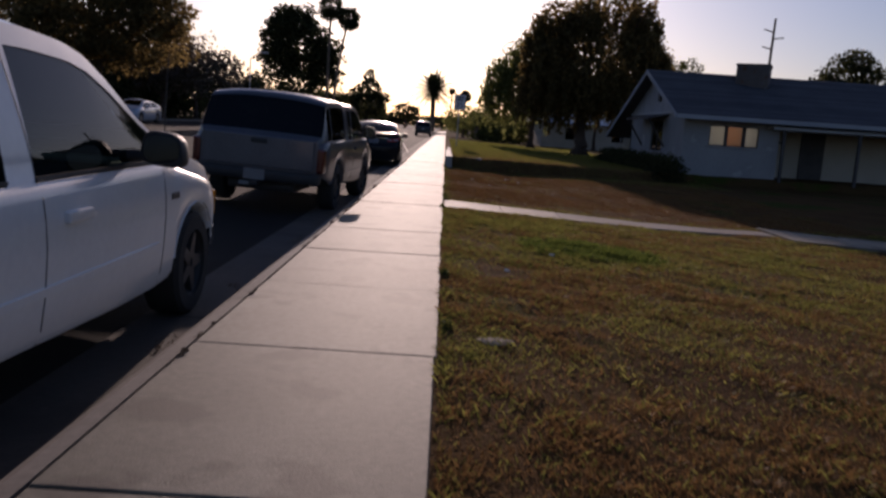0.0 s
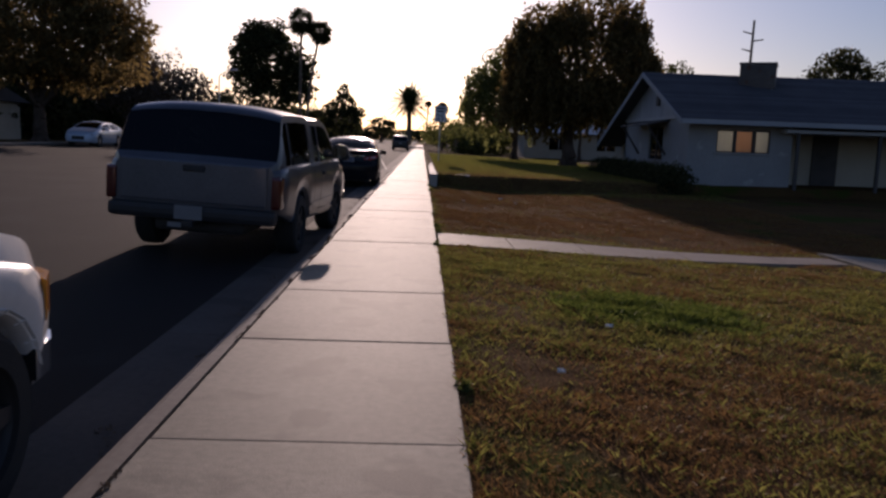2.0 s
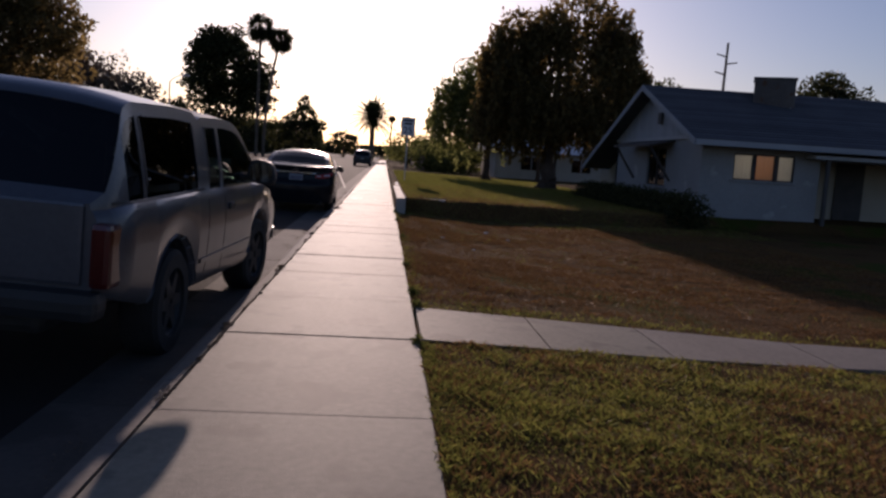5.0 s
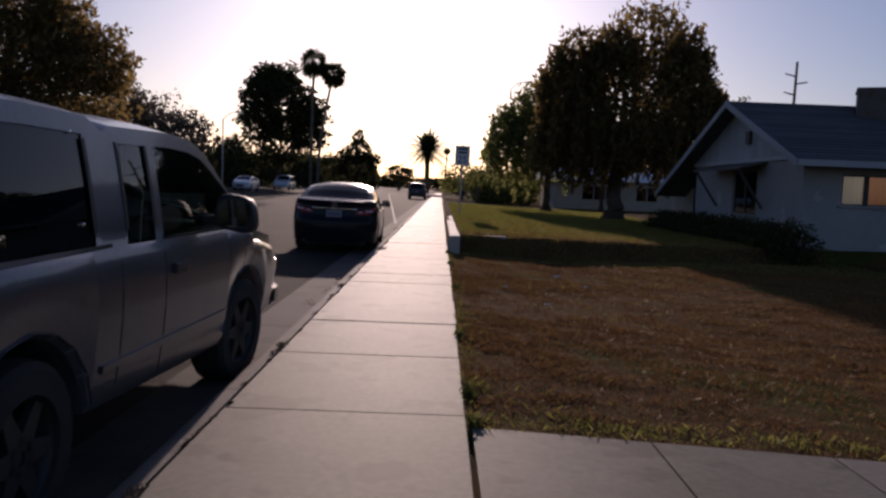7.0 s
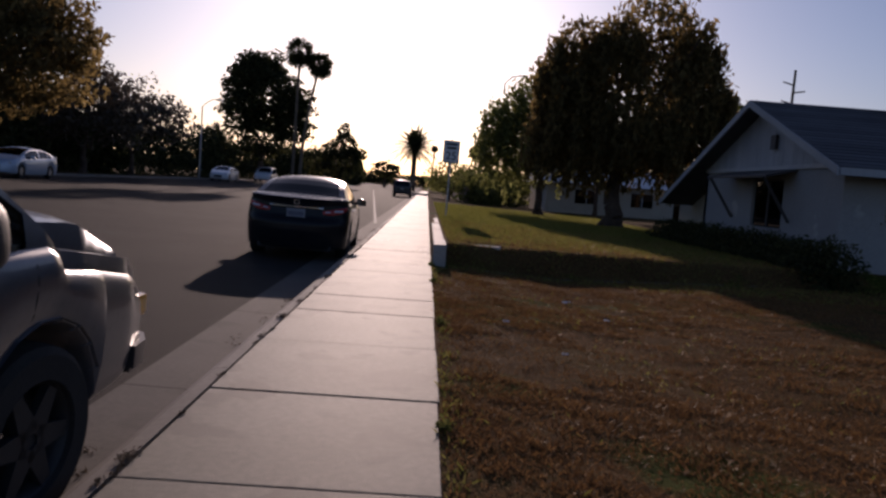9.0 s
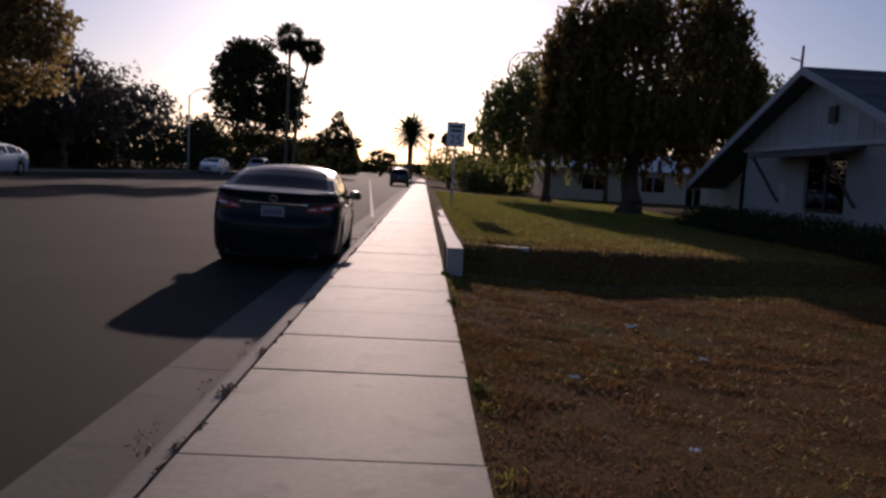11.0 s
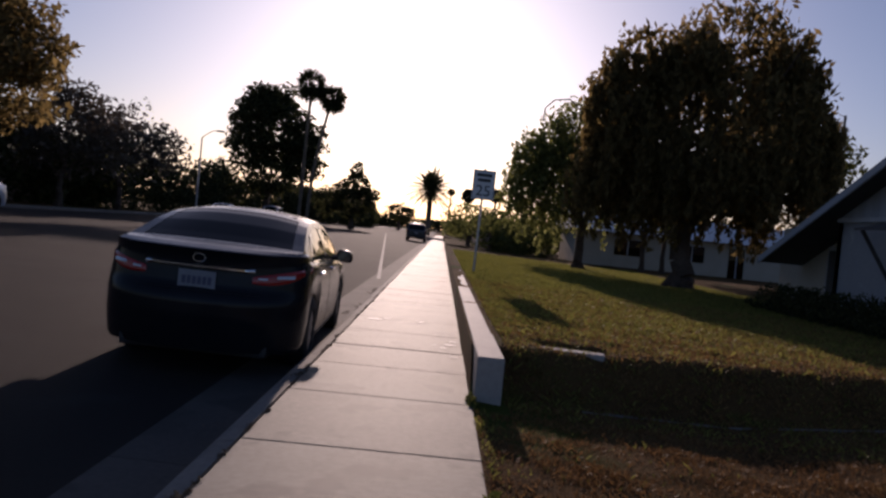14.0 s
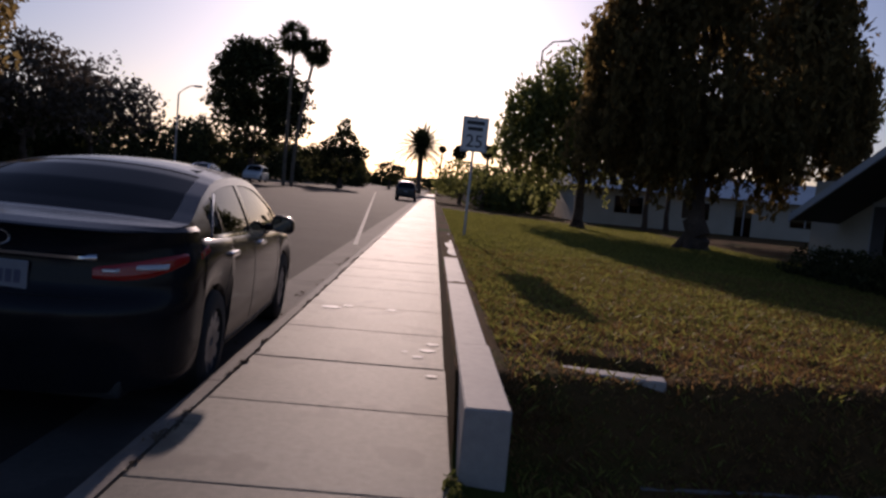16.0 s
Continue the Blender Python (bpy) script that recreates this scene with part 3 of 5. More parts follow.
def white_pickup():
    """Extended-cab pickup parked nose forward; origin under its tail."""
    L = 5.75
    v = thing("pickup_truck", pose(-2.71, 3.95 - L, -0.15, 0, 1.2, 0), "white extended-cab pickup truck parked at the kerb", "pickup truck", "vehicles parked along the kerb")
    ax_f, ax_r = L - 0.82, L - 4.35
    y = lambda w: w - (3.95 - L)      # from the street's y to the truck's own
    hw = curve([(0, 0.96), (0.3, 1.0), (L - 1.2, 1.01), (L - 0.6, 1.005), (L - 0.4, 0.985), (L - 0.25, 0.945), (L - 0.14, 0.88), (L - 0.06, 0.8), (L, 0.7)])
    top = curve([(0, 1.08), (y(-0.42), 1.1), (y(-0.36), 1.3), (y(-0.26), 1.7), (y(-0.1), 1.79), (y(0.5), 1.825), (y(1.2), 1.82), (y(1.55), 1.79), (y(1.75), 1.735), (y(1.95), 1.62), (y(2.25), 1.4), (y(2.66), 1.16), (L - 1.0, 1.13), (L - 0.7, 1.085), (L - 0.45, 1.03), (L - 0.25, 0.965), (L - 0.12, 0.88), (L - 0.04, 0.77), (L, 0.69)])
    belt = curve([(0, 1.03), (y(-0.3), 1.06), (y(2.5), 1.085), (L - 1.1, 1.03), (L - 0.8, 0.98), (L - 0.4, 0.9), (L - 0.15, 0.8), (L, 0.64)])
    bot = curve([(0, 0.45), (L - 2.1, 0.33), (L - 1.5, 0.33), (L - 0.3, 0.42), (L, 0.46)])
    sh = Shell(L, hw, top, belt, bot, [(ax_f, 0.46, 0.31), (ax_r, 0.46, 0.31)], 0.27, 0.87)
    sh.build(v, WHITE_CAR, [(y(-0.2), y(0.78), GLASS, "side_window"), (y(1.0), y(2.52), GLASS, "side_window")], (y(1.74), y(2.62)), (y(-0.36), y(-0.25)), GLASS, GLASS, "white painted body")
    part("cabin_floor", boxed(-0.8, 0.8, y(-0.3), y(2.5), 0.46, 0.52), SEAT, v, "")
    part("headliner", boxed(-0.66, 0.66, y(-0.1), y(1.6), 1.66, 1.69), SEAT, v, "dark cloth headliner")
    seats(v, y(1.0), 1.0)
    part("dashboard", boxed(-0.85, 0.85, y(2.05), y(2.6), 0.8, 1.1, 0.06), PLASTIC, v, "black dashboard")
    bm = bmesh.new()
    ring = [Vector((-0.42 + 0.19 * math.cos(t), y(1.85) + 0.05 * math.sin(t), 1.12 + 0.18 * math.sin(t))) for t in np.linspace(0, 2 * math.pi, 17)]
    for p, q in zip(ring, ring[1:]):
        tube(bm, p, q, 0.016, None, 6)
    part("steering_wheel", bm, PLASTIC, v, "black steering wheel")
    for s in (1, -1):
        wheel(v, s * 0.86, ax_f, 0.365, 0.25, s, DARKCHROME)
        wheel(v, s * 0.86, ax_r, 0.365, 0.25, s, DARKCHROME)
        mirror(v, s * 0.95, y(2.02), 1.2, s, PLASTIC, 0.24, 0.19, 0.14)
        sh.strip(v, "side_moulding", [(y(0.05), 0.605), (y(2.35), 0.605)], 0.04, WHITE_CAR, "grey rubbing strip", 0.012, s)
        sh.lump(v, "door_handle", y(1.17), y(1.42), 0.88, 0.935, WHITE_CAR, 0.028, "white pull handle", s)
        sh.strip(v, "door_seam", [(y(1.0), 0.36), (y(1.0), 1.07)], 0.007, PLASTIC, "dark gap behind the door", 0.002, s)
        sh.strip(v, "door_seam", [(y(2.44), 0.36), (y(2.46), 1.04)], 0.007, PLASTIC, "dark gap before the door", 0.002, s)
        sh.strip(v, "door_seam", [(y(1.0), 1.1), (y(0.95), 1.66)], 0.006, PLASTIC, "dark gap behind the door", 0.002, s)
        sh.strip(v, "belt_seal", [(y(1.0), 1.086), (y(2.5), 1.1)], 0.022, PLASTIC, "black window seal", 0.006, s)
        sh.strip(v, "belt_seal", [(y(-0.2), 1.078), (y(0.78), 1.086)], 0.016, PLASTIC, "black window seal", 0.006, s)
        sh.strip(v, "arch_lip", [(ax_f + 0.475 * math.cos(t), 0.31 + 0.475 * math.sin(t)) for t in np.linspace(0.35, 2.8, 9)], 0.03, WHITE_CAR, "rounded wheel arch lip", 0.012, s)
        sh.lump(v, "fender_badge", y(2.56), y(2.7), 0.86, 0.905, DARKCHROME, 0.008, "small dark metal badge", s)
        bm = bmesh.new()
        box(bm, min(s * 0.62, s * 0.8), max(s * 0.62, s * 0.8), L - 0.22, L - 0.015, 0.67, 0.83, 0.03)
        hl = part("headlight", bm, CLEARLENS, v, "clear headlight")
        lens = bmesh.new()
        prism(lens, [(s * 0.975, L - 0.34, 0.66), (s * 0.9, L - 0.15, 0.66), (s * 0.82, L - 0.07, 0.66), (s * 0.8, L - 0.1, 0.66), (s * 0.9, L - 0.3, 0.66)], (0, 0, 0.17))
        part("turn_signal", lens, AMBER, hl, "amber corner lamp")
    bw = [(0.97, -0.42), (0.95, -0.25), (0.88, -0.1), (0.7, 0.01), (0.35, 0.07), (0, 0.09)]
    rim = [(x, L + d) for x, d in bw] + [(-x, L + d) for x, d in bw[-2::-1]]
    bm = bmesh.new()
    prism(bm, [(x, d, 0.4) for x, d in rim], (0, 0, 0.19))
    bmesh.ops.bevel(bm, geom=[e for e in bm.edges if abs(e.verts[0].co.z - e.verts[1].co.z) < 0.01], offset=0.03, segments=2, affect="EDGES")
    part("front_bumper", bm, CHROME, v, "bright chrome bumper", 40)
    part("bumper_pad", boxed(-0.8, 0.8, L - 0.2, L + 0.03, 0.595, 0.65, 0.02), GREYPLASTIC, v, "grey bumper top")
    part("grille", boxed(-0.66, 0.66, L - 0.05, L + 0.02, 0.64, 0.84, 0.02), PLASTIC, v, "black grille")
    bm = bmesh.new()
    tube(bm, (0.9, y(2.68), 1.07), (0.9, y(2.68), 1.1), 0.028, 0.02, 8)
    tube(bm, (0.9, y(2.68), 1.1), (0.93, y(2.64), 1.75), 0.004, 0.003, 6)
    part("aerial", bm, PLASTIC, v, "thin black aerial")


def silver_pickup():
    """Extended-cab pickup with a canopy over its bed."""
    L = 5.15
    Y = 9.12
    v = thing("pickup_truck", pose(-2.71, Y, -0.15, 0, 2.6, -2.8), "silver-grey pickup truck with a canopy over the bed", "pickup truck", "vehicles parked along the kerb")
    y = lambda w: w - Y
    ax_r, ax_f = y(10.25), y(12.98)
    hw = curve([(0, 0.88), (0.04, 0.93), (0.1, 0.965), (0.25, 0.985), (L - 1.0, 0.985), (L - 0.5, 0.96), (L - 0.2, 0.88), (L, 0.7)])
    top = curve([(0, 1.1), (0.05, 1.15), (0.3, 1.64), (0.36, 1.71), (0.5, 1.745), (1.2, 1.765), (1.76, 1.755), (1.81, 1.69), (1.87, 1.69), (1.93, 1.725), (2.6, 1.74), (2.9, 1.725), (3.1, 1.68), (3.26, 1.59), (3.84, 1.19), (L - 1.2, 1.1), (L - 0.9, 1.06), (L - 0.4, 0.99), (L - 0.15, 0.9), (L, 0.72)])
    belt = curve([(0, 1.06), (0.3, 1.11), (3.9, 1.11), (L - 1.2, 1.02), (L - 0.9, 0.98), (L - 0.4, 0.9), (L - 0.15, 0.8), (L, 0.64)])
    bot = curve([(0, 0.6), (0.4, 0.5), (0.8, 0.42), (L - 2.1, 0.36), (L - 1.5, 0.36), (L - 0.3, 0.42), (L, 0.46)])
    sh = Shell(L, hw, top, belt, bot, [(ax_f, 0.47, 0.34), (ax_r, 0.47, 0.34)], 0.2, 0.88)
    sh.build(v, SILVER_CAR, [(0.26, 0.5, TINT, "canopy_window"), (0.56, 1.66, TINT, "canopy_window"), (1.97, 2.29, GLASS, "side_window"), (2.39, 3.72, GLASS, "side_window")], (3.14, 3.83), (0.06, 0.31), GLASS, TINT, "silver-grey painted body", wide=True)
    # raised bonnet between lower wings
    hb = loft(list(np.linspace(L - 1.45, L - 0.1, 12)), lambda q: [(0, 0.8), (0.66, 0.8), (0.68, 0.95), (0.64, float(np.interp(q, [L - 1.45, L - 0.5, L - 0.1], [1.18, 1.13, 0.98]))), (0.5, float(np.interp(q, [L - 1.45, L - 0.5, L - 0.1], [1.215, 1.16, 1.01]))), (0.3, float(np.interp(q, [L - 1.45, L - 0.5, L - 0.1], [1.235, 1.18, 1.02]))), (0, float(np.interp(q, [L - 1.45, L - 0.5, L - 0.1], [1.245, 1.19, 1.025])))])
    part("bonnet", hb, SILVER_CAR, v, "", 60)
    part("cabin_floor", boxed(-0.8, 0.8, 0.3, y(12.8), 0.5, 0.56), SEAT, v, "")
    part("headliner", boxed(-0.64, 0.64, 2.1, 2.9, 1.6, 1.63), SEAT, v, "dark cloth headliner")
    seats(v, y(11.95), 1.02)
    part("dashboard", boxed(-0.8, 0.8, y(12.5), y(12.9), 0.85, 1.14, 0.06), PLASTIC, v, "black dashboard")
    # tail
    tg = part("tailgate", boxed(-0.8, 0.8, -0.025, 0.06, 0.65, 1.1, 0.02), SILVER_CAR, v, "silver-grey tailgate")
    part("handle", boxed(-0.12, 0.12, -0.045, -0.02, 0.99, 1.06, 0.015), PLASTIC, tg, "black tailgate handle")
    bm = boxed(-0.91, 0.91, -0.1, 0.12, 0.46, 0.63, 0.06)
    part("rear_bumper", bm, PLASTIC, v, "dull dark step bumper")
    plate(v, -0.02, -0.1, 0.55, False, GREYPLASTIC)
    part("hitch", boxed(-0.06, 0.06, -0.2, 0.1, 0.4, 0.47, 0.01), PLASTIC, v, "tow hitch")
    part("tow_tag", boxed(-0.2, -0.06, -0.21, -0.195, 0.4, 0.45), GREYPLASTIC, v, "small grey tag")
    part("tank", boxed(-0.5, 0.5, 0.2, 3.0, 0.3, 0.46, 0.05), PLASTIC, v, "dark chassis")
    for s in (1, -1):
        x0, x1 = sorted((s * 0.84, s * 0.955))
        part("tail_light", boxed(x0, x1, -0.03, 0.17, 0.64, 1.0, 0.035), REDLENS, v, "tall red tail light")
        for a in (ax_f, ax_r):
            wheel(v, s * 0.84, a, 0.37, 0.25, s, PLASTIC, 6, -6 if a == ax_f else 0)
        mirror(v, s * 0.92, y(12.15), 1.24, s, PLASTIC, 0.25, 0.22, 0.15)
        sh.strip(v, "side_moulding", [(y(10.78), 0.585), (y(12.45), 0.585)], 0.035, SILVER_CAR, "", 0.012, s)
        for q, z1 in ((2.34, 1.1), (y(12.85), 1.06), (1.84, 1.1)):
            sh.strip(v, "door_seam", [(q, 0.43), (q, z1)], 0.008, PLASTIC, "dark gap between panels", 0.002, s)
        sh.strip(v, "canopy_seal", [(0.1, 1.1), (1.8, 1.118)], 0.016, PLASTIC, "dark seal under the canopy", 0.005, s)
        sh.strip(v, "belt_seal", [(2.39, 1.118), (3.66, 1.122)], 0.018, CHROME, "bright window strip", 0.006, s)
        for q0, q1 in ((0.56, 1.66), (1.97, 2.29)):
            sh.strip(v, "window_seal", [(q0, 1.18), (q0, 1.58)], 0.03, PLASTIC, "black window seal", 0.004, s)
            sh.strip(v, "window_seal", [(q1, 1.18), (q1, 1.58)], 0.03, PLASTIC, "black window seal", 0.004, s)
        for q, z in ((0.62, 1.22), (0.62, 1.6), (1.56, 1.22), (1.56, 1.6)):
            sh.lump(v, "window_screw", q - 0.008, q + 0.008, z - 0.008, z + 0.008, CHROME, 0.006, "bright screw head", s)
        sh.lump(v, "door_handle", 2.42, 2.58, 0.93, 0.985, PLASTIC, 0.028, "black door handle", s)
        sh.strip(v, "arch_lip", [(ax_r + 0.485 * math.cos(t), 0.34 + 0.485 * math.sin(t)) for t in np.linspace(0.2, 2.94, 9)], 0.028, SILVER_CAR, "rounded wheel arch lip", 0.012, s)
        sh.strip(v, "arch_lip", [(ax_f + 0.485 * math.cos(t), 0.34 + 0.485 * math.sin(t)) for t in np.linspace(0.45, 2.94, 9)], 0.028, SILVER_CAR, "rounded wheel arch lip", 0.012, s)
        hl = part("headlight", boxed(min(s * 0.52, s * 0.74), max(s * 0.52, s * 0.74), L - 0.2, L - 0.03, 0.66, 0.8, 0.03), CLEARLENS, v, "clear headlight")
        part("turn_signal", boxed(min(s * 0.72, s * 0.885), max(s * 0.72, s * 0.885), L - 0.3, L - 0.15, 0.67, 0.78, 0.02), AMBER, hl, "amber corner lamp")
    bw = [(0.95, -0.42), (0.93, -0.25), (0.86, -0.1), (0.7, 0.01), (0.35, 0.07), (0, 0.09)]
    rim = [(x, L + d) for x, d in bw] + [(-x, L + d) for x, d in bw[-2::-1]]
    bm = bmesh.new()
    prism(bm, [(x, d, 0.42) for x, d in rim], (0, 0, 0.17))
    bmesh.ops.bevel(bm, geom=[e for e in bm.edges if abs(e.verts[0].co.z - e.verts[1].co.z) < 0.01], offset=0.03, segments=2, affect="EDGES")
    part("front_bumper", bm, DARKCHROME, v, "dull metal front bumper", 40)
    part("grille", boxed(-0.5, 0.5, L - 0.08, L + 0.02, 0.62, 0.92, 0.03), PLASTIC, v, "dark grille")


def sedan(name, m, label, paint, glass, L=4.8, W=1.75, H=1.43, detail=True, group="vehicles parked along the kerb", trim=CHROME):
    """Four-door saloon with a curved roofline; origin under its tail."""
    v = thing(name, m, label, "car", group)
    h = W / 2
    ax_r, ax_f, r0 = 1.1, L - 0.95, 0.66
    nose = L - 0.6

    def hw(q):
        if q < r0:
            return h * 0.98 * (1 - (1 - max(0.02, q - 0.09) / (r0 - 0.09)) ** 2.4) ** (1 / 2.4) - 0.012 * (1 - q / r0)
        if q > nose:
            return h * 0.985 * max(0.45, (1 - ((q - nose) / 0.66) ** 2.6) ** (1 / 2.6))
        return h * (0.985 + 0.015 * math.sin((q - r0) / (nose - r0) * math.pi))
    top = curve([(0, 0.9), (0.1, 1.0), (0.15, 1.065), (0.4, 1.085), (0.62, 1.1), (0.8, 1.16), (1.1, 1.27), (1.4, 1.355), (1.65, 1.4), (1.95, 1.424), (2.3, H), (2.6, 1.422), (2.85, 1.395), (3.05, 1.345), (3.4, 1.2), (3.75, 1.03), (3.9, 0.985), (L - 0.5, 0.885), (L - 0.25, 0.81), (L - 0.08, 0.7), (L, 0.6)])
    belt = curve([(0, 0.93), (0.5, 1.0), (1.2, 0.985), (2.2, 0.945), (3.4, 0.905), (3.9, 0.86), (L - 0.5, 0.76), (L, 0.52)])
    bot = curve([(0, 0.3), (0.25, 0.24), (0.6, 0.2), (L - 0.6, 0.2), (L, 0.26)])
    sh = Shell(L, hw, top, belt, bot, [(ax_f, 0.365, 0.31), (ax_r, 0.365, 0.31)], 0.46, 0.84, 2.4)
    sh.build(v, paint, [(1.02, 1.3, glass, "quarter_window"), (1.34, 2.16, glass, "side_window"), (2.26, 3.5, glass, "side_window")], (2.9, 3.72), (0.64, 1.56), TINT, PRIVACY, "glossy painted body", 0.13)
    # tail panel: bumper, boot lid face and rounded corners
    face = curve([(0.22, 0.05), (0.3, 0.03), (0.36, 0.02), (0.5, 0.0), (0.64, 0.005), (0.7, 0.035), (0.74, 0.07), (0.88, 0.09), (0.98, 0.09), (1.03, 0.055), (1.06, 0.05)])

    def tail(u, z, proud=0.0):
        """Place on the tail at u from -1 to 1 across."""
        a = min(1.0, abs(u))
        w = sh.side(r0, min(z, 0.98)) + 0.004
        return Vector((math.copysign(a * w + proud * a ** 3, u), face(z) + (r0 - 0.02 - face(z)) * (1 - (1 - a ** 2.4) ** (1 / 2.4)) - proud * (1 - a ** 4), z))

    def patch(nm, u0, u1, zlo, zhi, mat, parent, proud=0.006, text="", nu=14, nz=6):
        """A slightly proud piece of the tail between two heights that change across it."""
        bm = bmesh.new()
        g = []
        for k in range(nz + 1):
            row = []
            for i in range(nu + 1):
                f = i / nu
                u = u0 + (u1 - u0) * f
                z = zlo(f) + (zhi(f) - zlo(f)) * k / nz
                row.append(bm.verts.new(tail(u, z, proud if 0 < k < nz and 0 < i < nu else -0.004)))
            g.append(row)
        for k in range(nz):
            for i in range(nu):
                bm.faces.new((g[k][i], g[k][i + 1], g[k + 1][i + 1], g[k + 1][i]))
        return part(nm, bm, mat, parent, text, 50)

    us = [math.sin(t) for t in np.linspace(-math.pi / 2, math.pi / 2, 41)]
    zs = list(np.linspace(0.22, 1.055, 28)) + [1.066]
    vs, fs = [], []
    for k, z in enumerate(zs):
        for u in us:
            p = tail(u, z)
            if z > 1.06:
                p = Vector((p.x * 0.97, p.y + 0.12 * (1 - u ** 4), 1.078))
            vs.append(tuple(p))
    nu = len(us)
    for k in range(len(zs) - 1):
        for i in range(nu - 1):
            fs.append((k * nu + i, k * nu + i + 1, (k + 1) * nu + i + 1, (k + 1) * nu + i))
    raw("rear_panel", vs, fs, paint, v, "painted boot lid and bumper", 40)
    part("valance", boxed(-h * 0.7, h * 0.7, 0.16, 0.45, 0.18, 0.3, 0.03), PLASTIC, v, "black lower valance")
    for s in (1, -1):
        for a in (ax_f, ax_r):
            wheel(v, s * (h - 0.125), a, 0.33, 0.215, s, ALLOY, 10 if detail else 6)
        mirror(v, s * h * 0.87, 3.05, 0.985, s, paint, 0.2, 0.15, 0.14)
        tl = patch("tail_light", s * 0.5, s * 0.992, lambda f: 0.8 - 0.012 * math.sin(f * 3.1) + 0.1 * f ** 3, lambda f: 0.86 + 0.09 * f, SUNLITRED, v, 0.008, "red wrap-round tail light")
        patch("reverse_lens", s * 0.55, s * 0.66, lambda f: 0.832, lambda f: 0.858 + 0.006 * f, CLEARLENS, tl, 0.02, "clear reversing lens", 6, 3)
        patch("signal_lens", s * 0.72, s * 0.9, lambda f: 0.845 + 0.005 * f, lambda f: 0.885 + 0.012 * f, CLEARLENS, tl, 0.02, "clear signal lens", 8, 3)
        part("headlight", boxed(min(s * h * 0.55, s * h * 0.82), max(s * h * 0.55, s * h * 0.82), L - 0.42, L - 0.16, 0.62, 0.73, 0.03), CLEARLENS, v, "clear headlight")
        if detail:
            sh.strip(v, "side_lens", [(r0 - 0.03, 0.905), (r0 + 0.16, 0.945)], 0.035, SUNLITRED, "red lamp tip on the flank", 0.006, s)
            sh.strip(v, "window_trim", [(1.0, 0.998), (2.2, 0.955), (3.45, 0.913)], 0.02, CHROME, "chrome strip under the windows", 0.006, s)
            sh.strip(v, "window_trim", [(1.0, 1.0), (1.16, 1.12), (1.4, 1.24)], 0.012, CHROME, "chrome window edge", 0.004, s)
            for q in (1.3, 2.38):
                sh.lump(v, "door_handle", q, q + 0.2, 0.85, 0.885, CHROME, 0.03, "chrome door handle", s)
            for q, z1 in ((1.36, 0.98), (2.21, 0.94), (3.34, 0.9)):
                sh.strip(v, "door_seam", [(q + 0.03, 0.3), (q, z1)], 0.006, PLASTIC, "dark door gap", 0.002, s)
            sh.strip(v, "sill_trim", [(1.5, 0.25), (3.4, 0.24)], 0.03, PLASTIC, "dark sill", 0.008, s)
    patch("boot_trim", -0.54, 0.54, lambda f: 0.88, lambda f: 0.925, trim, v, 0.022, "chrome bar across the boot", 20, 3)
    patch("boot_spoiler", -0.8, 0.8, lambda f: 1.03, lambda f: 1.057, paint, v, 0.025, "boot lid lip", 20, 3)
    patch("boot_seam", -0.62, 0.62, lambda f: 0.703, lambda f: 0.709, PLASTIC, v, 0.003, "dark gap under the boot lid", 20, 2)
    plate(v, 0, face(0.79) - 0.004, 0.79, detail)
    part("grille", boxed(-h * 0.4, h * 0.4, L - 0.06, L + 0.01, 0.36, 0.58, 0.03), PLASTIC, v, "dark grille")
    seats(v, 2.45, 0.78, (-0.4, 0.4))
    part("rear_bench", boxed(-0.6, 0.6, 1.3, 1.5, 0.6, 1.02, 0.06), SEAT, v, "dark cloth rear bench")
    part("parcel_shelf", boxed(-0.6, 0.6, 0.7, 1.34, 0.96, 1.0, 0.02), SEAT, v, "dark shelf behind the bench")
    part("dashboard", boxed(-0.65, 0.65, L - 1.65, L - 1.2, 0.7, 0.93, 0.05), PLASTIC, v, "dark dashboard")
    part("cabin_floor", boxed(-0.7, 0.7, 0.5, L - 1.2, 0.5, 0.56), SEAT, v, "")
    part("headliner", boxed(-0.5, 0.5, 1.75, 2.8, 1.36, 1.38), SEAT, v, "dark cloth headliner")
    if detail:
        bm = bmesh.new()
        pts = [(0.05 * math.cos(t), face(0.975) - 0.022, 0.975 + 0.034 * math.sin(t)) for t in np.linspace(0, 2 * math.pi, 17)]
        for p, q in zip(pts, pts[1:]):
            tube(bm, p, q, 0.006, None, 6)
        part("round_emblem", bm, CHROME, v, "round chrome emblem")
    return v


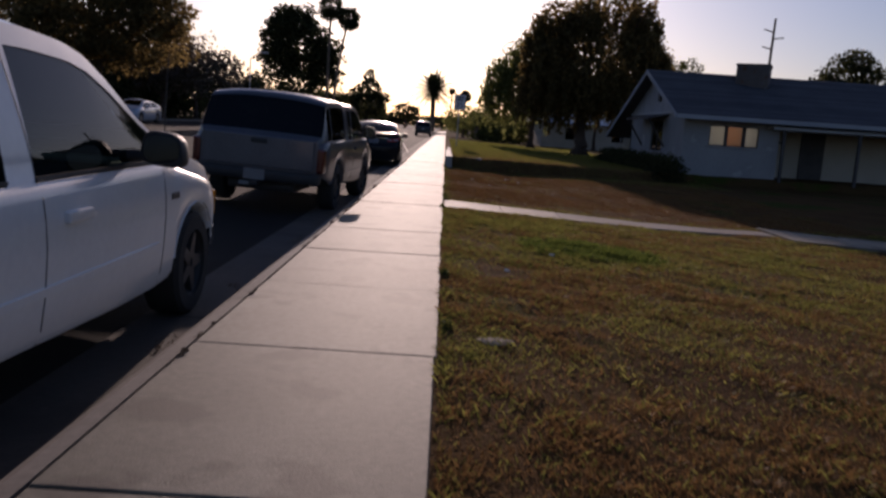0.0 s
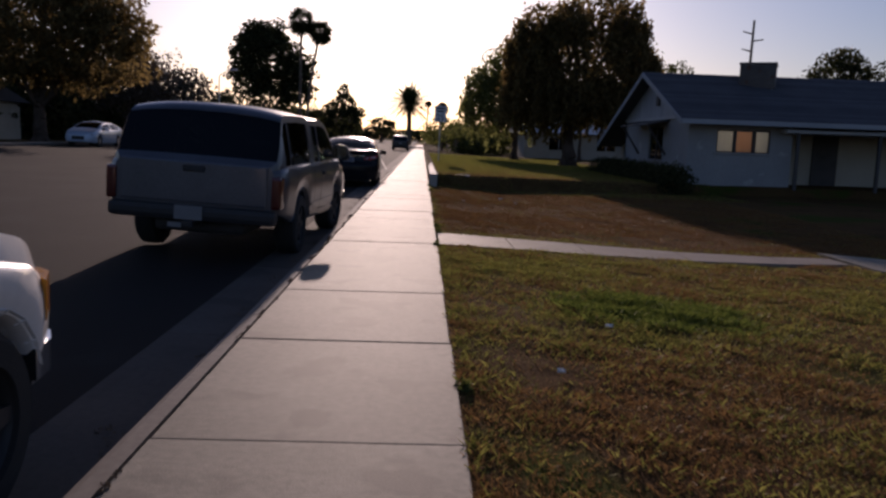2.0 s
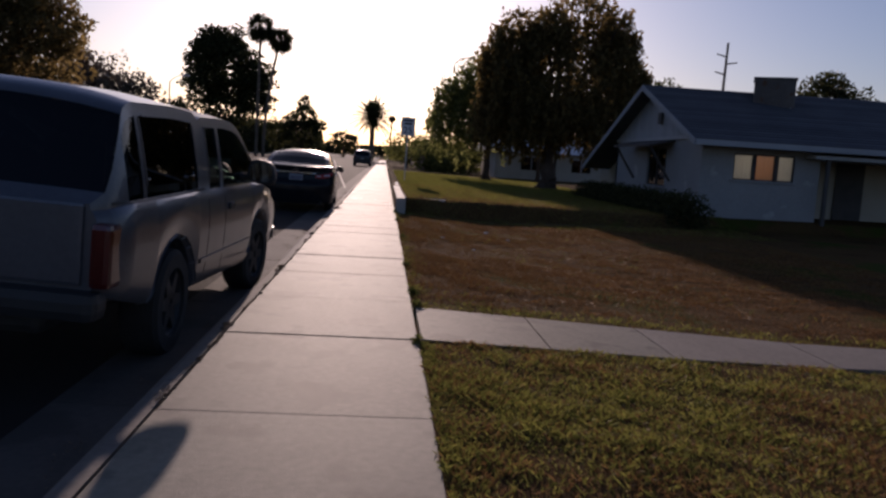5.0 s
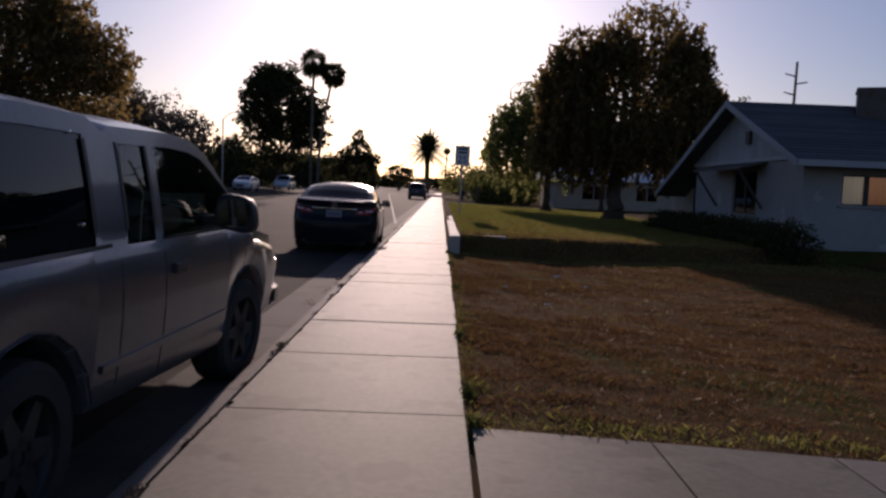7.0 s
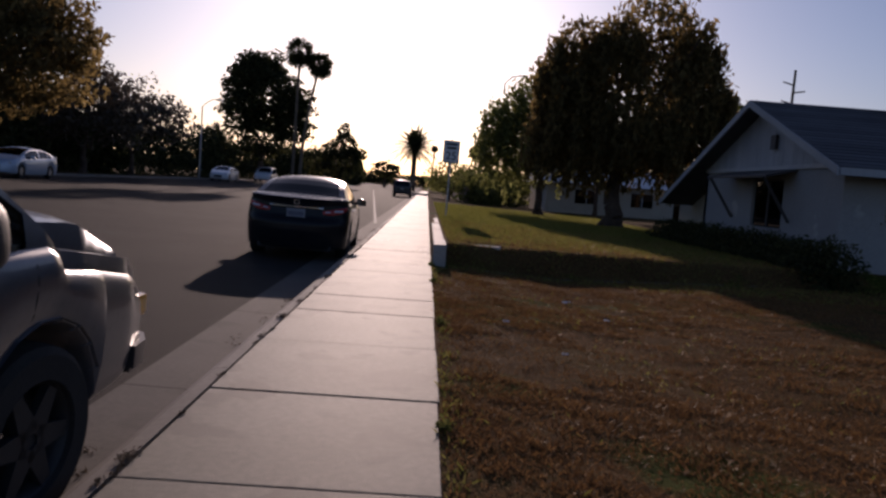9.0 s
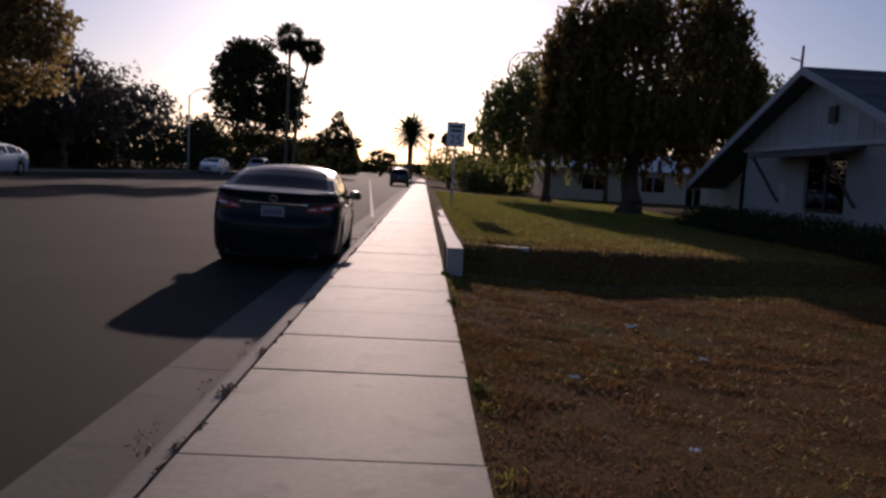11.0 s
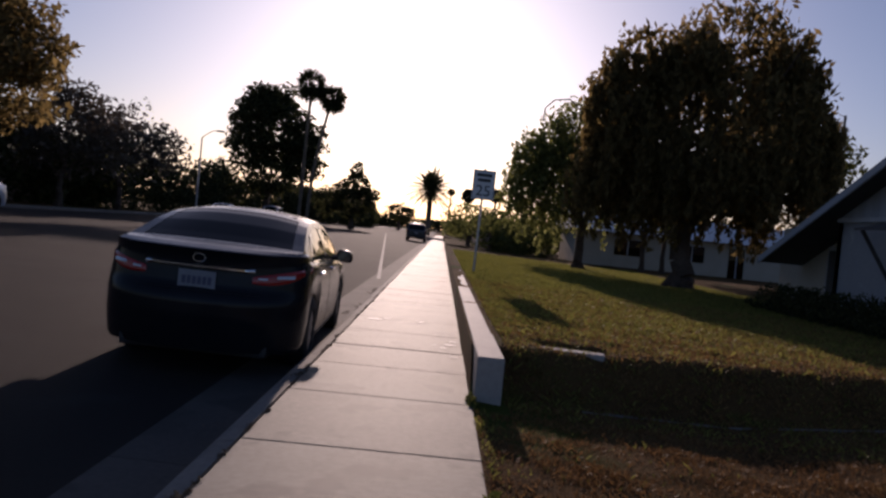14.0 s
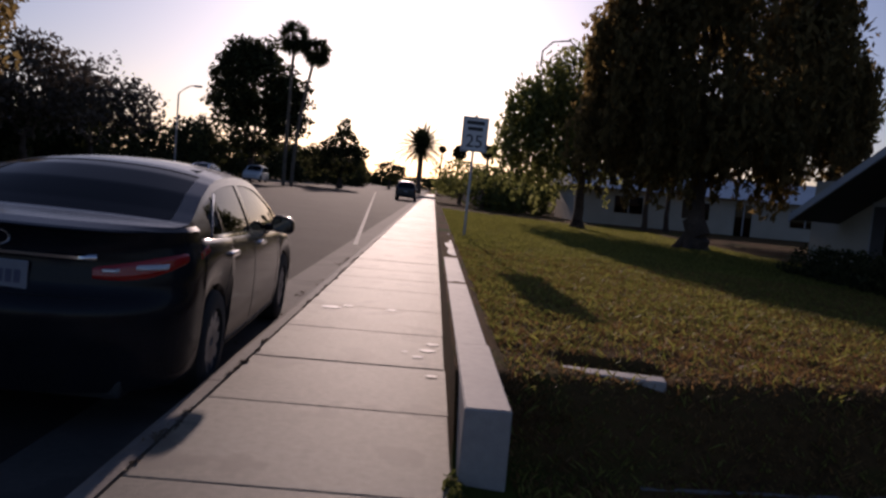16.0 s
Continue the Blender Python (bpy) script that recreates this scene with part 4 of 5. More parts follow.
def suv(name, m, label, paint, L=4.7, W=1.95, H=1.78, group="vehicles parked along the kerb"):
    v = thing(name, m, label, "car", group)
    h = W / 2
    hw = curve([(0, h * 0.9), (0.2, h), (L - 0.8, h), (L - 0.2, h * 0.88), (L, h * 0.7)])
    top = curve([(0, 1.0), (0.05, 1.1), (0.3, 1.62), (0.42, 1.72), (0.7, H - 0.01), (1.6, H), (L - 2.4, H - 0.03), (L - 2.1, H - 0.12), (L - 1.35, 1.12), (L - 0.5, 1.02), (L - 0.1, 0.87), (L, 0.72)])
    belt = curve([(0, 0.98), (0.3, 1.04), (L - 1.4, 1.0), (L - 0.5, 0.9), (L, 0.64)])
    bot = curve([(0, 0.45), (0.5, 0.3), (L - 0.5, 0.28), (L, 0.36)])
    sh = Shell(L, hw, top, belt, bot, [(L - 0.95, 0.42, 0.35), (0.95, 0.42, 0.35)], 0.25)
    sh.build(v, paint, [(0.3, 1.15, TINT, "side_window"), (1.25, 2.2, TINT, "side_window"), (2.3, L - 1.5, TINT, "side_window")], (L - 2.15, L - 1.4), (0.06, 0.36), TINT, TINT)
    for s in (1, -1):
        for a in (0.95, L - 0.95):
            wheel(v, s * (h - 0.14), a, 0.37, 0.24, s, ALLOY, 5)
        mirror(v, s * h * 0.93, L - 1.7, 1.14, s, PLASTIC)
        part("tail_light", boxed(min(s * h * 0.8, s * h * 0.94), max(s * h * 0.8, s * h * 0.94), -0.02, 0.12, 0.8, 1.1, 0.02), REDLENS, v, "red tail light")
    part("rear_bumper", boxed(-h * 0.94, h * 0.94, -0.1, 0.2, 0.4, 0.62, 0.05), PLASTIC, v, "dark bumper")
    plate(v, 0, -0.03, 0.82, False)
    return v


white_pickup()
silver_pickup()
sedan("car", pose(-2.31, 23.2, -0.165, 0, 1.2, 2.0), "black saloon car parked at the kerb", BLACK_CAR, CARGLASS)
suv("car", pose(-2.75, 93, -0.15, 0, 1, 0), "dark grey sport utility car parked far ahead", DARK_CAR)
ZF = road_z(-19.5) + 0.0
sedan("car", pose(-19.3, 50.4, ZF, 0, -1.2, 180), "pale blue saloon car parked across the street", BLUE_CAR, TINT, detail=False)
sedan("car", pose(-19.2, 88, ZF, 0, -1.2, 180), "white saloon car parked across the street", WHITE_CAR, TINT, detail=False)
suv("car", pose(-19.2, 107, ZF, 0, -1.2, 180), "white sport utility car parked across the street", WHITE_CAR)


# ---- speed sign ----
def text_mesh(word, size, mat, parent, name, m, label=""):
    cu = bpy.data.curves.new(name, "FONT")
    cu.body, cu.size, cu.align_x, cu.align_y, cu.extrude = word, size, "CENTER", "CENTER", 0.001
    tmp = bpy.data.objects.new("tmp", cu)
    scene.collection.objects.link(tmp)
    bpy.context.view_layer.update()
    me = bpy.data.meshes.new_from_object(tmp.evaluated_get(bpy.context.evaluated_depsgraph_get()))
    bpy.data.objects.remove(tmp)
    me.materials.clear()
    me.materials.append(mat)
    ob = new(name, me)
    ob.parent = parent
    ob.matrix_local = m
    return tagged(ob, label)


def speed_sign():
    bx, by = 0.5, 35.6
    s = thing("speed_limit_sign", pose(bx, by, lawn_z(bx, by), 0, 1.0, 3), "white speed limit sign on a steel post in the lawn", "road sign")
    part("post", boxed(-0.025, 0.025, -0.015, 0.015, -0.3, 2.46, 0.004), GALV, s, "perforated steel post")
    p = part("sign_panel", boxed(-0.265, 0.265, -0.024, -0.018, 1.72, 2.42, 0.002), SIGNWHITE, s, "white panel with black marks")
    for z, w in ((2.3, 0.36), (2.18, 0.3)):
        part("panel_mark", boxed(-w / 2, w / 2, -0.027, -0.0245, z - 0.035, z + 0.035), SIGNBLACK, p)
    text_mesh("25", 0.36, SIGNBLACK, p, "numerals", pose(0, -0.0265, 1.92, 90, 0, 0), "black numerals 25")
    bm = bmesh.new()
    for a, b, c, d in ((-0.25, 0.25, 2.395, 2.405), (-0.25, 0.25, 1.735, 1.745), (-0.25, -0.24, 1.735, 2.405), (0.24, 0.25, 1.735, 2.405)):
        box(bm, a, b, -0.0265, -0.0245, c, d)
    part("panel_border", bm, SIGNBLACK, p)


speed_sign()


# ---- house on the lawn ----
HX, HY0, HY1 = 8.35, 26.2, 34.3      # street-side wall, near wall, far wall
RIDGE_Y, RIDGE_Z, EAVE_Z = 30.2, 3.98, 2.2


def house():
    g0 = -0.25
    h = thing("house", pose(0, 0, 0), "single-storey house with white walls and a grey gabled roof", "house")
    X1 = 24.0
    # near wall with its window opening
    def wall_y(name, y, spans, mat=STUCCO):
        for x0, x1, z0, z1 in spans:
            part(name, boxed(x0, x1, y, y + 0.2, z0, z1), mat, h, "painted block wall")
    wall_y("wall", HY0, [(HX, 9.28, g0, 2.3), (9.28, 11.02, g0, 1.18), (9.28, 11.02, 1.9, 2.3), (11.02, 11.75, g0, 2.3)])
    wall_y("porch_wall", 28.4, [(11.75, 12.05, g0, 2.3), (12.05, 13.4, g0, 2.3), (13.4, X1, g0, 2.3)], BEIGE)
    part("return_wall", boxed(11.55, 11.75, HY0 + 0.2, 28.4, g0, 2.3), STUCCO, h, "painted block wall")
    # street-side gable wall with its window
    wy0, wy1, wz0, wz1 = 28.95, 30.75, 0.82, 2.0
    for a, b, c, d in ((HY0 + 0.2, wy0, g0, 2.3), (wy0, wy1, g0, wz0), (wy0, wy1, wz1, 2.3), (wy1, HY1, g0, 2.3)):
        part("gable_wall", boxed(HX, HX + 0.2, a, b, c, d), STUCCO, h, "white painted block wall")
    slope = (RIDGE_Z - EAVE_Z) / (RIDGE_Y - (HY0 - 0.75))
    zr = lambda y: RIDGE_Z - slope * abs(y - RIDGE_Y)
    # gable boards
    y = HY0 + 0.02
    i = 0
    while y < HY1:
        y2 = min(y + 0.26, HY1)
        bm = bmesh.new()
        prism(bm, [(HX - 0.03 - 0.006 * (i % 2), y + 0.004, 2.3), (HX - 0.03 - 0.006 * (i % 2), y2 - 0.004, 2.3), (HX - 0.03 - 0.006 * (i % 2), y2 - 0.004, zr(y2) - 0.12), (HX - 0.03 - 0.006 * (i % 2), y + 0.004, zr(y) - 0.12)], (0.2, 0, 0))
        part("gable_board", bm, SIDING, h)
        y += 0.26
        i += 1
    part("band_trim", boxed(HX - 0.06, HX - 0.001, HY0, HY1, 2.24, 2.34, 0.01), TRIM, h, "pale trim board")
    part("far_wall", boxed(HX, X1, HY1 - 0.2, HY1, g0, 2.3), STUCCO, h)
    part("end_wall", boxed(X1 - 0.2, X1, HY0, HY1, g0, 2.3), STUCCO, h)
    # roof of two slopes, shingle rows proud of the deck
    rx0 = HX - 0.5
    for sg, ye in ((-1, HY0 - 0.75), (1, HY1 + 2.9)):
        bm = bmesh.new()
        ze = zr(ye)
        prism(bm, [(rx0, RIDGE_Y, RIDGE_Z - 0.03), (X1 + 0.5, RIDGE_Y, RIDGE_Z - 0.03), (X1 + 0.5, ye, ze - 0.03), (rx0, ye, ze - 0.03)], (0, 0, -0.1))
        part("roof_deck", bm, DARKWOOD, h, "dark eaves boards")
        n = 22
        for k in range(n):
            f0, f1 = k / n, (k + 1) / n
            ya, yb = ye + (RIDGE_Y - ye) * f0, ye + (RIDGE_Y - ye) * f1
            bm = bmesh.new()
            prism(bm, [(rx0 - 0.02, ya, zr(ya) + 0.022), (X1 + 0.5, ya, zr(ya) + 0.022), (X1 + 0.5, yb, zr(yb) + 0.004), (rx0 - 0.02, yb, zr(yb) + 0.004)], (0, 0, -0.028))
            part("roof_strip", bm, SHINGLE, h)
    # rake boards
    for ye in (HY0 - 0.75, HY1 + 2.9):
        bm = bmesh.new()
        prism(bm, [(rx0 - 0.05, ye, zr(ye) - 0.17), (rx0 - 0.05, RIDGE_Y, RIDGE_Z - 0.17), (rx0 - 0.05, RIDGE_Y, RIDGE_Z + 0.0), (rx0 - 0.05, ye, zr(ye) + 0.0)], (0.045, 0, 0))
        part("rake_board", bm, SIDING, h, "grey rake board")
    part("fascia", boxed(rx0, X1 + 0.5, HY0 - 0.8, HY0 - 0.755, EAVE_Z - 0.16, EAVE_Z - 0.01), SIDING, h, "grey eaves board")
    # windows
    w = part("window", boxed(9.28, 11.02, HY0 + 0.03, HY0 + 0.09, 1.86, 1.9), DARKWOOD, h, "three-part window, two blinds and an orange curtain")
    for x0, x1, f in ((9.31, 9.83, BLIND), (9.93, 10.45, CURTAIN), (10.57, 10.99, BLIND)):
        part("pane", boxed(x0, x1, HY0 + 0.05, HY0 + 0.056, 1.21, 1.86), CLEAR, w)
        bm = bmesh.new()
        m = 11
        for q in range(m):
            a = x0 + (x1 - x0) * q / m
            bm2 = HY0 + 0.08 + 0.012 * (q % 2)
            box(bm, a, a + (x1 - x0) / m, bm2, bm2 + 0.004, 1.21, 1.86)
        part("blind" if f is BLIND else "curtain", bm, f, w)
    for x0, x1 in ((9.28, 9.31), (9.83, 9.93), (10.45, 10.57), (10.99, 11.02)):
        part("window_frame", boxed(x0, x1, HY0 + 0.02, HY0 + 0.13, 1.18, 1.86), DARKWOOD, w)
    part("window_frame", boxed(9.28, 11.02, HY0 + 0.02, HY0 + 0.13, 1.181, 1.21), DARKWOOD, w)
    part("window_sill", boxed(9.2, 11.1, HY0 - 0.05, HY0 + 0.02, 1.12, 1.18, 0.008), STUCCO, w)
    part("room_wall", boxed(HX + 0.2, 11.55, 29.0, 29.1, g0, 2.3), BEIGE, h)
    part("room_ceiling", boxed(HX + 0.2, 11.55, HY0 + 0.2, 29.0, 2.25, 2.3), TRIM, h)
    # unseen light, added behind the blinds and curtain to brighten the panes
    room = new("blind_backlight", bpy.data.lights.new("blind_backlight", "POINT"))
    room.data.energy, room.data.color, room.data.shadow_soft_size = 30, (1.0, 0.92, 0.78), 0.15
    room.location = (10.15, 27.2, 1.75)
    # black sheet behind the panes stands in for the unlit interior
    w = part("window", boxed(HX + 0.12, HX + 0.14, wy0, wy1, wz0, wz1), SIGNBLACK, h, "window under an awning, black sheet behind its panes")
    part("pane", boxed(HX + 0.06, HX + 0.066, wy0 + 0.04, (wy0 + wy1) / 2 - 0.03, wz0 + 0.04, wz1 - 0.04), TINT, w)
    part("pane", boxed(HX + 0.06, HX + 0.066, (wy0 + wy1) / 2 + 0.03, wy1 - 0.04, wz0 + 0.04, wz1 - 0.04), TINT, w)
    part("window_frame", boxed(HX + 0.03, HX + 0.09, (wy0 + wy1) / 2 - 0.03, (wy0 + wy1) / 2 + 0.03, wz0, wz1), DARKWOOD, w)
    part("window_sill", boxed(HX - 0.06, HX + 0.1, wy0 - 0.08, wy1 + 0.08, wz0 - 0.07, wz0, 0.008), STUCCO, w)
    # awning and its braces
    bm = bmesh.new()
    prism(bm, [(HX, 28.3, 2.24), (HX, 32.2, 2.24), (HX - 0.75, 32.2, 2.06), (HX - 0.75, 28.3, 2.06)], (0, 0, -0.05))
    aw = part("awning", bm, DARKWOOD, h, "dark board awning on braces")
    for yy in (28.5, 32.0):
        part("brace", tube(bmesh.new(), (HX - 0.7, yy, 2.03), (HX - 0.02, yy, 1.0), 0.04, None, 6), DARKWOOD, aw)
    # porch
    part("porch_roof", boxed(11.3, X1, HY0 - 0.55, 28.3, 1.86, 1.96, 0.01), TRIM, h, "flat porch roof")
    for x in (11.75, 14.4, 18.0):
        part("porch_post", boxed(x - 0.05, x + 0.05, HY0 - 0.45, HY0 - 0.35, g0, 1.86, 0.008), DARKWOOD, h, "dark porch post")
    part("wall_plaque", boxed(12.35, 12.75, 28.34, 28.4, 1.4, 1.48, 0.01), DARKWOOD, h)
    part("door", boxed(13.5, 14.4, 28.33, 28.4, g0, 1.85, 0.01), DARKWOOD, h, "dark front door")
    # annexe behind, with a pale door
    part("annexe_wall", boxed(HX + 0.6, HX + 0.8, HY1, 38.5, g0, 2.2), BEIGE, h)
    d = part("side_door", boxed(HX + 0.54, HX + 0.6, 34.9, 35.8, g0 + 0.1, 1.75, 0.01), TRIM, h, "pale framed side door")
    part("door_panel", boxed(HX + 0.52, HX + 0.54, 35.0, 35.7, g0 + 0.2, 1.65, 0.008), DARKWOOD, d)
    # conduit on the gable
    part("vent_box", boxed(HX - 0.12, HX - 0.04, 29.4, 29.7, 2.75, 3.1, 0.01), DARKWOOD, h, "small dark gable vent")


house()


def cooler():
    c = thing("roof_cooler", pose(11.75, 29.35, 3.45, 0, 0, -25), "rusty box-shaped evaporative cooler on the roof", "roof cooler")
    part("cabinet", boxed(-0.6, 0.6, -0.55, 0.55, 0.0, 0.82, 0.02), RUSTY, c, "sheet metal cabinet")
    part("top_pan", boxed(-0.63, 0.63, -0.58, 0.58, 0.82, 0.9, 0.015), RUSTY, c)
    for s in (-1, 1):
        for z in np.linspace(0.12, 0.7, 8):
            part("louvre", boxed(-0.5, 0.5, s * 0.555 - 0.012, s * 0.555 + 0.012, z, z + 0.045), RUSTY, c)
    for x in (-0.5, 0.5):
        part("leg", boxed(x - 0.03, x + 0.03, -0.5, 0.5, -0.35, 0.0), GALV, c)
    part("duct", boxed(-0.25, 0.25, -0.25, 0.25, -0.4, 0.02), GALV, c)


cooler()


# ---- plants ----
def leaf_cloud(rng, blobs, size, shell=0.55, droop=0.0):
    """Leaves as small bent quads in ellipsoids (centre, radii, count)."""
    C, S = [], []
    for (cx, cy, cz), (rx, ry, rz), n in blobs:
        d = rng.normal(size=(n, 3))
        d /= np.linalg.norm(d, axis=1)[:, None]
        r = shell + (1 - shell) * rng.random(n) ** 0.7
        lump = 1 + 0.18 * np.sin(d[:, 0] * 5 + cx) * np.cos(d[:, 1] * 6 + cy) + 0.12 * np.sin(d[:, 2] * 9 + cz)
        C.append(np.column_stack((cx + d[:, 0] * r * rx * lump, cy + d[:, 1] * r * ry * lump, cz + d[:, 2] * r * rz * lump)))
    C = np.vstack(C)
    n = len(C)
    u = rng.normal(size=(n, 3))
    u[:, 2] -= droop * 2.5
    u /= np.linalg.norm(u, axis=1)[:, None]
    w = np.cross(u, rng.normal(size=(n, 3)))
    w /= np.linalg.norm(w, axis=1)[:, None]
    s = size * (0.6 + 0.8 * rng.random(n))[:, None]
    V = np.empty((n * 4, 3))
    V[0::4], V[1::4], V[2::4], V[3::4] = C - u * s, C + w * s * 0.42, C + u * s, C - w * s * 0.42
    return V


def leaf_object(name, V, mat, parent=None, label=""):
    me = bpy.data.meshes.new(name)
    n = len(V) // 4
    me.vertices.add(n * 4)
    me.vertices.foreach_set("co", V.astype(np.float32).ravel())
    me.loops.add(n * 4)
    me.loops.foreach_set("vertex_index", np.arange(n * 4, dtype=np.int32))
    me.polygons.add(n)
    me.polygons.foreach_set("loop_start", np.arange(0, n * 4, 4, dtype=np.int32))
    me.materials.append(mat)
    me.update()
    me.validate()
    ob = new(name, me)
    ob.parent = parent
    return tagged(ob, label)


def limb(bm, p, q, r0, r1, rng, bends=4, wob=0.12):
    a = Vector(p)
    d = Vector(q) - a
    prev, rp = a, r0
    for i in range(1, bends + 1):
        f = i / bends
        nx = a + d * f + Vector(rng.normal(size=3)) * wob * d.length * 0.12 * (1 - f)
        r = r0 + (r1 - r0) * f
        tube(bm, prev, nx, rp, r, 8)
        prev, rp = nx, r


def tree(seed, base, trunk_h, trunk_r, blobs, leaf, size, density, label, name="tree", droop=0.0, strands=0, shell=0.5, trunk_mat=BARK, lean=(0, 0)):
    """blobs: (offset from the base, radii). strands: hanging leafy strings below the crown."""
    rng = np.random.default_rng(seed)
    t = thing(name, pose(*base), label, "tree")
    bm = bmesh.new()
    top = Vector((lean[0], lean[1], trunk_h))
    limb(bm, (0, 0, -0.2), top, trunk_r * 1.15, trunk_r * 0.72, rng, 5, 0.25)
    for k in range(6):
        a = k * math.pi / 3
        tube(bm, (trunk_r * 1.5 * math.cos(a), trunk_r * 1.5 * math.sin(a), -0.15), (trunk_r * 0.4 * math.cos(a), trunk_r * 0.4 * math.sin(a), 0.5), trunk_r * 0.5, trunk_r * 0.2, 6)
    part("trunk", bm, trunk_mat, t, "", 60)
    for (ox, oy, oz), (rx, ry, rz) in blobs:
        bm = bmesh.new()
        limb(bm, top - Vector((0, 0, trunk_h * 0.15)), (ox * 0.8, oy * 0.8, oz - rz * 0.1), trunk_r * 0.42, trunk_r * 0.1, rng, 5, 0.5)
        for _ in range(3):
            e = Vector((ox, oy, oz)) + Vector(rng.normal(size=3)) * 0.45 * rz
            limb(bm, (ox * 0.55, oy * 0.55, (oz + trunk_h) * 0.5), e, trunk_r * 0.14, 0.02, rng, 3, 0.5)
        part("limb", bm, trunk_mat, t, "", 60)
    L = [leaf_cloud(rng, [(o, r, int(density * (r[0] * r[1] + r[1] * r[2] + r[0] * r[2])))], size, shell, droop) for o, r in blobs]
    if strands:
        C = []
        for _ in range(strands):
            o, r = blobs[rng.integers(len(blobs))]
            a = rng.random() * 6.283
            f = 0.7 + 0.4 * rng.random()
            x, y = o[0] + math.cos(a) * r[0] * f, o[1] + math.sin(a) * r[1] * f
            z0 = o[2] + r[2] * (rng.random() * 0.9 - 0.55)
            for k in range(int(rng.integers(5, 15))):
                C.append(((x + rng.normal() * 0.07, y + rng.normal() * 0.07, z0 - k * 0.13), (0.1, 0.1, 0.08), 3))
        L.append(leaf_cloud(rng, C, size * 0.95, 0.2, 0.8))
    leaf_object("crown", np.vstack(L), leaf, t, "")
    return t


tree(3, (7.45, 42.6, lawn_z(7.45, 42.6)), 2.6, 0.34,
     [((0.5, 0, 5.3), (3.2, 3.0, 2.8)), ((2.5, 0.2, 4.9), (2.0, 2.2, 2.4)), ((-1.9, -0.2, 5.0), (1.6, 1.9, 1.9)), ((1.3, 0.3, 8.0), (2.0, 1.9, 1.6)), ((-1.9, -0.3, 7.3), (1.1, 1.1, 0.95)), ((-2.6, -0.2, 6.1), (1.05, 1.1, 1.2)),
      ((2.8, -0.2, 7.1), (1.0, 1.2, 1.1)), ((3.6, 0.0, 5.5), (0.9, 1.1, 0.9)), ((3.2, -0.3, 3.7), (1.2, 1.4, 1.3)), ((-0.5, -0.6, 7.3), (1.1, 1.3, 1.0)), ((0, -2.0, 3.8), (2.1, 1.4, 1.6)), ((0.3, 1.0, 3.3), (2.7, 1.8, 1.2)), ((-2.2, 0.3, 3.6), (1.5, 1.5, 1.4)), ((4.2, 0.2, 4.9), (0.6, 0.7, 0.5))],
     LEAF_WARM, 0.14, 135, "broad shade tree with drooping olive-green foliage on the lawn", droop=0.5, strands=1000)
light_tree = tree(5, (5.6, 51, lawn_z(5.6, 51)), 2.2, 0.2,
     [((-1.0, 0, 3.6), (2.1, 2.0, 2.0)), ((-2.3, 0.2, 3.0), (1.4, 1.4, 1.5)), ((-1.6, 0, 5.0), (1.3, 1.3, 1.1)), ((0.4, 0.3, 4.0), (1.6, 1.6, 1.6)), ((-2.4, 0, 4.5), (1.0, 1.0, 1.2)), ((-0.6, 0, 5.9), (1.5, 1.4, 1.2)), ((0.9, 0, 6.0), (1.6, 1.5, 1.7)), ((1.8, 0, 4.2), (1.6, 1.5, 1.8))],
     LEAF_LIGHT, 0.12, 260, "light green tree with hanging foliage", droop=0.5, strands=160)
arch = bmesh.new()
bow = [Vector(p) for p in ((-0.9, -2.0, 5.2), (-1.2, -4.6, 5.95), (-1.75, -5.0, 6.28), (-2.3, -5.0, 6.2), (-2.62, -5.0, 5.88), (-2.65, -5.0, 5.4))]
for p, q in zip(bow, bow[1:]):
    tube(arch, p, q, 0.03, 0.022, 6)
part("bare_branch", arch, BARK, light_tree, "bare arching branch")
tree(6, (9.6, 56, lawn_z(9.6, 56)), 2.4, 0.12, [((0, 0, 4.0), (1.5, 1.5, 1.4)), ((0.6, 0, 3.2), (1.3, 1.3, 1.2))], LEAF, 0.14, 150, "slim young tree on the lawn")
tree(7, (10.9, 57, lawn_z(10.9, 57)), 2.4, 0.12, [((0, 0, 4.2), (1.5, 1.5, 1.5)), ((0.8, 0, 3.4), (1.2, 1.2, 1.1))], LEAF, 0.14, 150, "slim young tree on the lawn")
# across the street
tree(11, (-23.4, 50, 0.3), 2.4, 0.4, [((0, 0, 6.6), (4.8, 4.6, 3.8)), ((3.6, -0.6, 5.6), (3.3, 3.2, 2.9)), ((-3.8, 0, 5.8), (3.4, 3.4, 2.9)), ((0.4, 0, 9.4), (3.2, 3.2, 2.1)), ((4.8, 0.5, 6.9), (2.1, 2.1, 1.9)), ((-0.5, -3.2, 5.2), (2.8, 2.0, 2.0)), ((3.0, 0, 8.6), (2.0, 2.0, 1.8))],
     LEAF_WARM, 0.18, 150, "large broad olive-green street tree", droop=0.2)
tree(12, (-24, 66, 0.3), 2.0, 0.22, [((0, 0, 4.8), (3.2, 3.0, 2.8)), ((2.6, 0, 4.2), (2.2, 2.2, 2.0)), ((-2.6, 0, 4.2), (2.2, 2.2, 2.2)), ((0.4, 0, 6.6), (2.0, 2.0, 1.3))], TWIG, 0.2, 60, "nearly bare brown thorn tree", shell=0.3)
